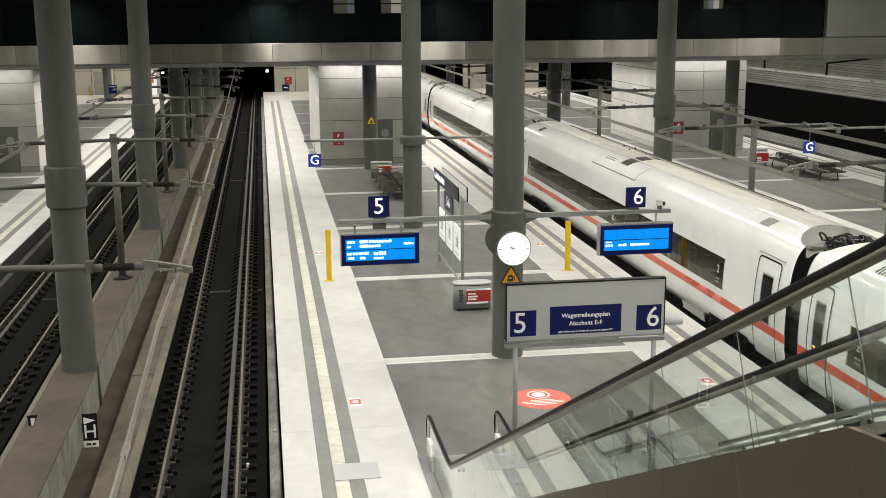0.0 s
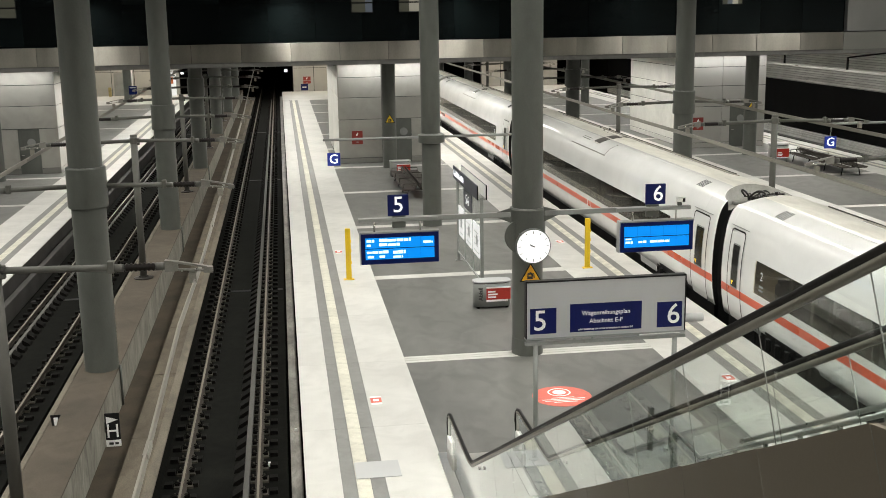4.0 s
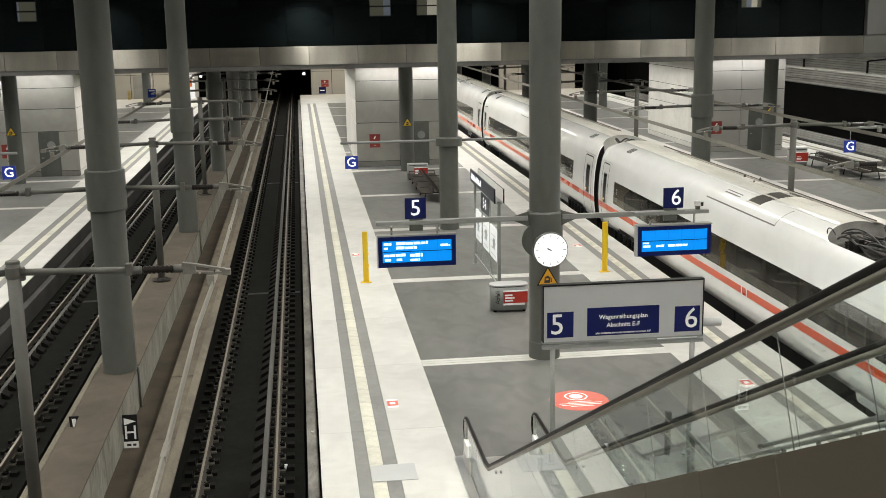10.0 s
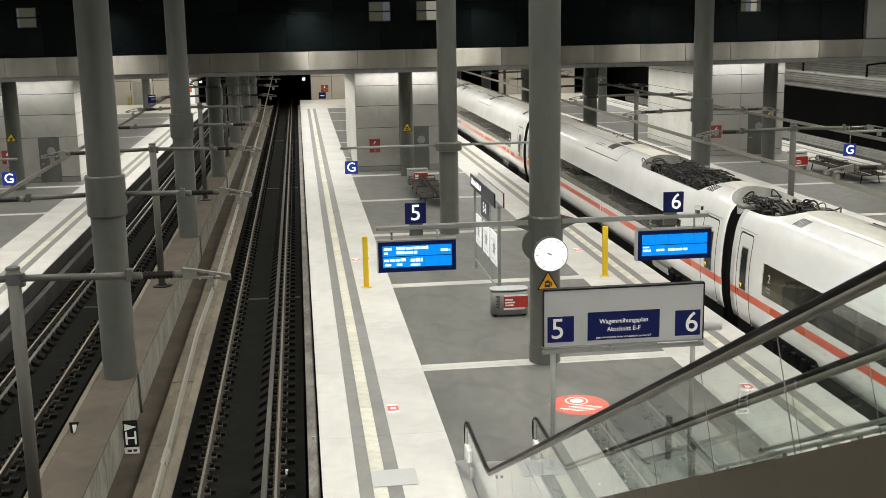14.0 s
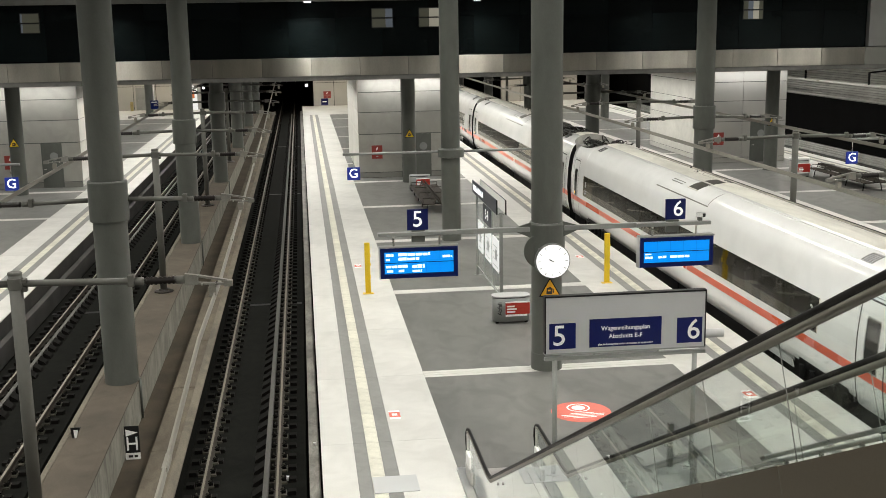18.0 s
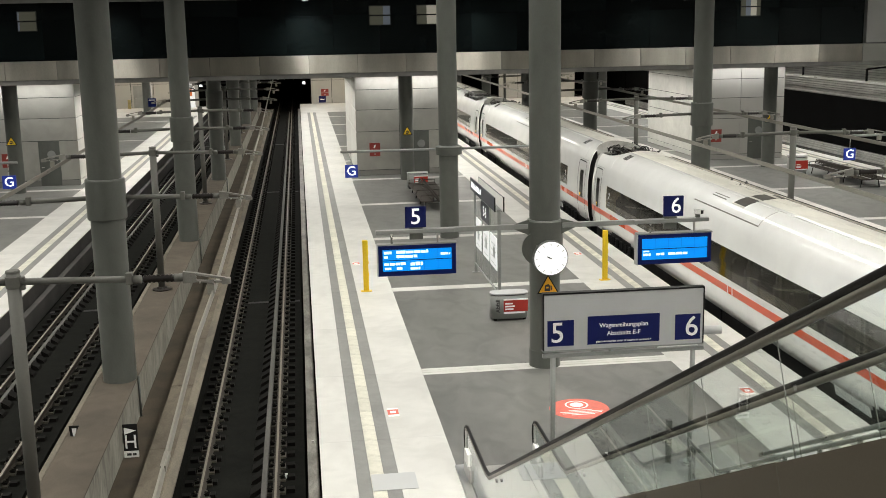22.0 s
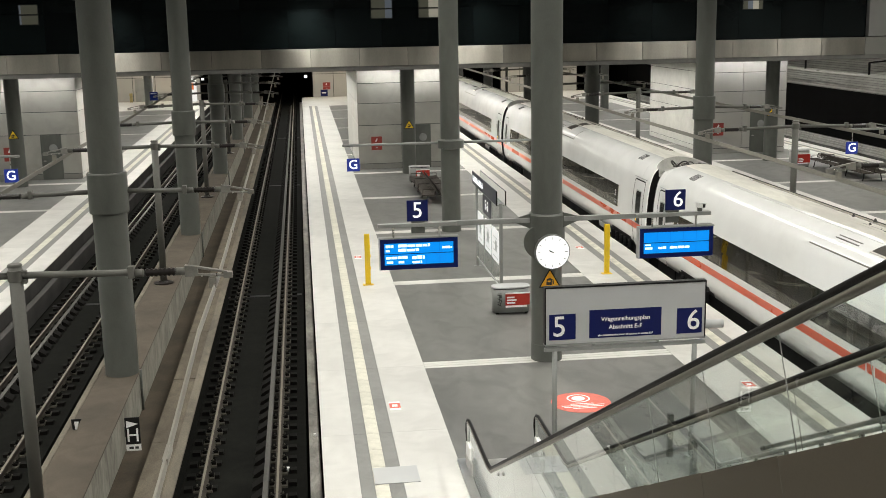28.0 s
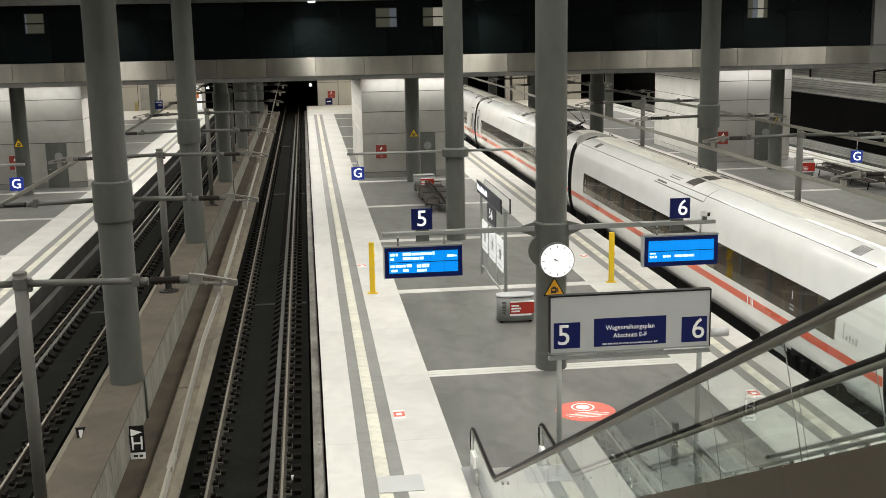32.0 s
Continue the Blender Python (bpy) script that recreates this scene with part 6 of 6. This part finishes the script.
def coach(kind, number, label):
    c = thing("coach", label, "train coach", LANE, 0, 0, "coaches of the white train")
    body = new("body", body_mesh(kind))
    body.parent = c
    tagged(body, "glossy white coach body with a dirty roof")
    for side in (-1, 1):
        part("stripe", patch(B(), -LEN + TAIL + 0.02, -END - 0.02, 0.75, 0.965, side, 0.005), "orange", c, "orange-red stripe along the coach")
        n = 12 if kind == "doorless" else 11
        for y in (-21.3, -21.2, -20.95) if kind == "doorless" else (-15.6, -15.25):
            part("stripe_mark", patch(B(), y, y + 0.05, 0.755, 0.96, side, 0.009), "letter", c, "thin white mark on the stripe")
        a, b = 2.45, LEN - (2.55 if kind == "doorless" else 3.95)
        for k in range(n):
            ya, yb = -(a + (b - a) * k / n), -(a + (b - a) * (k + 1) / n)
            w = part("window_pane", patch(B(), yb + 0.003, ya - 0.003, 1.16, 2.0, side, 0.006), "tinted_glass", c, "dark tinted flush window pane")
            w.visible_shadow = False
            if k:
                part("window_pillar", box(B(), min(side * 1.3, side * 1.37), ya - 0.09, 1.1, max(side * 1.3, side * 1.37), ya + 0.09, 2.05), "black", c)
            if k in (0, 10):
                y = ya - 0.45 if k == 0 else yb + 0.38
                me = letters(number, 0.3, 0.002)
                me.materials.clear()
                me.materials.append(M["letter"])
                ob = new("class_number", me)
                ob.parent = w
                x = side_x(1.62) + 0.012
                ob.matrix_local = pose(side * x, y, 1.66, -4 if side < 0 else -4, 0, -90 if side < 0 else 90)
                for j in range(2):
                    part("text_bar", patch(B(), y - 0.12, y + 0.12, 1.28 + j * 0.1, 1.33 + j * 0.1, side, 0.01, 0.004), "paint_light", w)
        for d, w in () if kind == "doorless" else ((1.18, 0.92), (LEN - 1.47, 1.24)):
            door_set(c, d, side, w)
            part("drip_rail", patch(B(), -d - w / 2 - 0.1, -d + w / 2 + 0.1, 2.6, 2.615, side, 0.014, 0.02), "paint_light", c)
        for a, b in ((0.55, 2.3), (6.7, 14.4), (14.5, LEN - 6.7)):
            part("skirt", box(B(), side * 1.24 - 0.02, -b, -0.5, side * 1.24 + 0.02, -a, 0.075, 0.008), "black", c, "dark lower skirt panel")
        part("step_skirt", patch(B(), -LEN + 5.4, -LEN + 7.0, -0.1, 0.1, side, 0.003, 0.03, 0.5), "coach_white", c, "white lower skirt panel by the door")
        for d in (4.4, LEN - 3.7):
            # flat black plates paint the shade of the bogie openings on the side
            o = part("bogie_opening", patch(B(), -d - 1.6, -d + 1.6, 0.07, 0.2, side, 0.004), "black", c, "flat black plate painted as the shaded opening over the bogie")
            part("shade_plate_top", patch(B(), -d - 1.25, -d + 1.3, 0.2, 0.3, side, 0.0045), "black", o)
            for k in range(5):
                y = -d - 1.1 + k * 0.55
                part("spring", tube(B(), [(side * 1.33, y, -0.2 + 0.05 * j) for j in range(8)], [0.09 if j % 2 else 0.07 for j in range(8)], 8), "black", o)
    cabin = part("cabin_floor", box(B(), -1.36, -LEN + 1.0, 0.4, 1.36, -1.0, 0.44), "coach_floor", c)
    part("cabin_ceiling", box(B(), -1.2, -LEN + 2.2, 2.36, 1.2, -2.2, 2.4), "coach_lining", c)
    for x in (-0.5, 0.5):
        part("light_strip", box(B(), x - 0.06, -LEN + 4.2, 2.345, x + 0.06, -2.6, 2.358), "cabin_light", c, "dim warm ceiling light strip")
    for d in (2.2, LEN - 3.7):
        part("partition", box(B(), -1.3, -d - 0.03, 0.44, 1.3, -d + 0.03, 2.36), "coach_lining", c)
    row = B()
    for x in (-1.06, -0.56, 0.56, 1.06):
        box(row, x - 0.22, -0.22, 0.72, x + 0.22, 0.24, 0.9, 0.03)
        box(row, x - 0.22, -0.34, 0.8, x + 0.22, -0.2, 1.62, 0.04)
        box(row, x - 0.14, -0.36, 1.5, x + 0.14, -0.18, 1.72, 0.03)
        box(row, x - 0.08, -0.1, 0.44, x + 0.08, 0.1, 0.72)
    first = part("seat_row", row, "seat_cloth" if number == "2" else "seat_leather", cabin, "row of four coach seats")
    first.location = (0, -3.2, 0)
    for k in range(1, 22):
        again(first, "seat_row", cabin, 0, -3.2 - 0.97 * k)
    for side in (-1, 1):
        part("luggage_rack", box(B(), min(side * 0.75, side * 1.25), -LEN + 4.0, 1.98, max(side * 0.75, side * 1.25), -2.4, 2.02), "coach_lining", c)
    part("underframe", box(B(), -1.22, -LEN + 0.6, -0.6, 1.22, -0.6, 0.075), "black", c)
    for d in (4.55, LEN - 4.55):
        bogie(c, d)
    if kind == "doorless":
        for side in (-1, 1):
            mark = part("wordmark", patch(B(), -LEN + 2.2, -LEN + 2.16, 1.3, 1.68, side, 0.005, 0.01), "panel_pale", c, "grey wordmark shape")
            for k in range(4):
                part("wordmark_bar", patch(B(), -LEN + 1.98 - 0.15 * k, -LEN + 2.06 - 0.15 * k, 1.3, 1.42 + 0.04 * (k % 2), side, 0.005, 0.01), "panel_pale", mark)
    # gangway to the coach in front: one folded skin
    g = B()
    rings = []
    for k in range(17):
        s = 0.91 if k % 2 else 0.87
        half = [(x * s, max(-0.35, min(z * s, 2.9))) for x, z in [(1.3, -0.4)] + PROFILE[1:]]
        rings.append([g.verts.new((x, -0.32 + k * 0.74 / 16, z)) for x, z in [(-x, z) for x, z in half] + [(x, z) for x, z in half[-2::-1]]])
    for a, b in zip(rings, rings[1:]):
        m = len(a)
        for k in range(m):
            g.faces.new((a[k], a[(k + 1) % m], b[(k + 1) % m], b[k]))
    part("gangway", g, "rubber", c, "black folded gangway bellows")
    # roof: recesses, grilles, hatches, seams
    roof_gear(c, "end_gear", "dark roof equipment at the coach end", LEN - (1.7 if kind == "pantograph" else 1.3), LEN - TAIL + 0.5, 2.805, 5 if kind == "plain" else 7, 3.0, 0.9, -0.3, 2.6)
    for x, y, w, l, h in ((-0.35, -LEN + 1.35, 0.2, 0.3, 0.1), (0.2, -LEN + 1.25, 0.26, 0.08, 0.3)):
        part("recess_box", box(B(), x - w, y - l, 2.8, x + w, y + l, 2.8 + h, 0.03), "recess_pale", c, "pale dirty cover in the roof recess")
    rnd = random.Random(21)
    jumper = part("jumper_base", box(B(), 0.1, -0.46, 2.81, 0.92, -0.34, 2.9, 0.01), "rail_side", c, "brown roof cable base over the gangway")
    for k in range(6):
        x = 0.02 + 0.17 * k
        part("jumper_hose", cable(rnd, x, x + rnd.uniform(-0.12, 0.16), 0.62, -0.5, 2.88 + rnd.uniform(0, 0.08), 0.14, 0.036), ("gear", "rail_side")[k % 2], jumper)
    for x, y in ((-0.12, 0.3), (0.3, 0.42), (0.6, -0.25), (0.85, 0.1)):
        part("jumper_insulator", tube(B(), [(x, y, 2.83 + 0.03 * k) for k in range(9)], [0.05 if k % 2 else 0.085 for k in range(9)], 10), "insulator", jumper)
    part("jumper_cover", box(B(), 0.32, 0.05, 2.95, 0.6, 0.4, 3.08, 0.03), "recess_pale", jumper, "pale dirty cover")
    if kind == "front_gear":
        roof_gear(c, "front_gear", "tangle of dark roof cables and boxes", 0.2, 2.5, 2.865, 11, 3.2, 0.92, -0.85, 1.2)
    if kind in ("pantograph", "raised"):
        roof_gear(c, "well_gear", "tangle of dark insulators, pipes and cables", 18.95, 25.45, 2.885, 3, 2.2, 1.0, -0.95, 1.9)
        pantograph(c, kind == "raised")
        for s in (-1, 1):
            pipe = part("well_pipe", tube(B(), [(s * 0.75, -20.3, 3.1), (s * 0.98, -21.2, 3.02), (s * 1.02, -24.8, 3.02), (s * 0.9, -25.5, 3.08)], 0.025, 8), "gear", c)
            for k in range(9):
                part("pipe_clip", box(B(), s * 1.0 - 0.03, -21.5 - k * 0.4, 2.96, s * 1.0 + 0.03, -21.44 - k * 0.4, 3.06), "gear", pipe)
    for x0, x1, ya, yb in ((-0.9, -0.47, -15.0, -14.2), (-0.4, 0.03, -15.0, -14.2), (0.16, 0.42, -15.0, -14.3), (0.5, 0.76, -15.0, -14.3)):
        g = part("roof_grille", roof_plate(B(), x0, x1, ya, yb, 0.012), "grille", c, "dark roof grille")
        part("grille_frame", roof_plate(B(), x0 - 0.035, x0 - 0.005, ya - 0.04, yb + 0.04, 0.02), "roof_white", g)
        part("grille_frame", roof_plate(B(), x1 + 0.005, x1 + 0.035, ya - 0.04, yb + 0.04, 0.02), "roof_white", g)
    for d in (2.75 if kind != "front_gear" else 3.35, LEN - 2.75):
        for k in range(5):
            part("vent_slot", roof_plate(B(), -0.95, -0.64, -d - 0.24 + k * 0.11, -d - 0.2 + k * 0.11, 0.01), "seam", c)
    for x in (-0.9, -0.81):
        part("hatch", roof_plate(B(), x, x + 0.022, -13.6, -12.5, 0.01), "well_grey", c, "narrow dark hatch slit")
    last = 18.8 if kind in ("pantograph", "raised") else LEN - 3.4
    part("roof_seam", roof_plate(B(), -1.166, -1.156, -16.6, -11.7, 0.006), "roof_line", c)
    part("roof_seam", roof_plate(B(), -1.16, -0.62, -16.61, -16.595, 0.006), "roof_line", c)
    if kind == "doorless":
        part("side_seam", roof_plate(B(), -1.03, -1.018, -LEN + 1.6, -0.5, 0.006), "roof_line", c, "long thin seam below the roof")
        part("hatch", roof_plate(B(), -1.13, -1.1, -12.9, -11.9, 0.01), "well_grey", c, "narrow dark hatch slit")
    for x in (-0.56, 0.3):
        part("weld_rib", roof_plate(B(), x, x + 0.03, -last, -4.4, 0.01), "coach_white", c)
    part("worn_patch", roof_plate(B(), -0.1, 0.385, -16.4, -11.9, 0.004), "roof_worn", c, "worn dirty patch round the grilles")
    part("access_outline", roof_plate(B(), 0.02, 0.7, -12.02, -12.0, 0.006), "paint_light", c)
    part("access_outline", roof_plate(B(), 0.02, 0.04, -13.9, -12.0, 0.007), "paint_light", c)
    part("gutter_strip", roof_plate(B(), 0.4, 0.6, -last, -4.4, 0.012), "roof_dirt", c, "dirty strip along the roof's far edge")
    part("roof_rail", tube(B(), [(0.64, -2.2 if kind != "front_gear" else -4.2, 3.275), (0.64, -last + 0.4, 3.275)], 0.022, 6), "grille", c, "thin pipe along the roof")
    rnd = random.Random(9)
    for k in range(14):
        x, y = rnd.uniform(-0.1, 0.75), -rnd.uniform(11.6, 16.8)
        if not -15.1 < y < -14.1:
            s = rnd.uniform(0.015, 0.04)
            part("bolt_head", roof_plate(B(), x, x + s, y, y + s * 1.6, 0.012), "grille", c)
    for x, d in ((0.3, 11.0), (0.5, 11.7), (0.1, 12.2)):
        part("antenna", lathe(B(), [(0.07, 3.27), (0.03, 3.37), (0.015, 3.4)], (x, -d), 10), "seam", c)
    return c


KINDS = {-3: "plain", -2: "plain", -1: "plain", 0: "plain", 1: "pantograph", 2: "front_gear", 3: "front_gear", 4: "plain", 5: "raised", 6: "doorless", 7: "plain"}
FIRST = {6, 7}
proto = {}
COACHES = []
for k, kind in KINDS.items():
    cls = "1" if k in FIRST else "2"
    key = (kind, cls)
    if key not in proto:
        what = {"plain": "white express coach with dark window band and orange stripe", "pantograph": "white express coach with a lowered pantograph in a roof well",
                "raised": "white express coach with its pantograph raised", "front_gear": "white express coach with dark equipment at the roof's end",
                "doorless": "white express coach with one long window band"}[kind]
        proto[key] = coach(kind, cls, what + (", first class" if cls == "1" else ""))
        ob = proto[key]
    else:
        ob = copy_thing(proto[key], pose(LANE, 0, 0))
    COACHES.append((k, ob))


def motions():
    """The train draws out along its track, gathering speed."""
    for k, ob in COACHES:
        y = 23.14 - (k - 1) * LEN
        walk(ob, [(t, pose(LANE, y + s, 0)) for t, s in enumerate(WAY)])


motions()
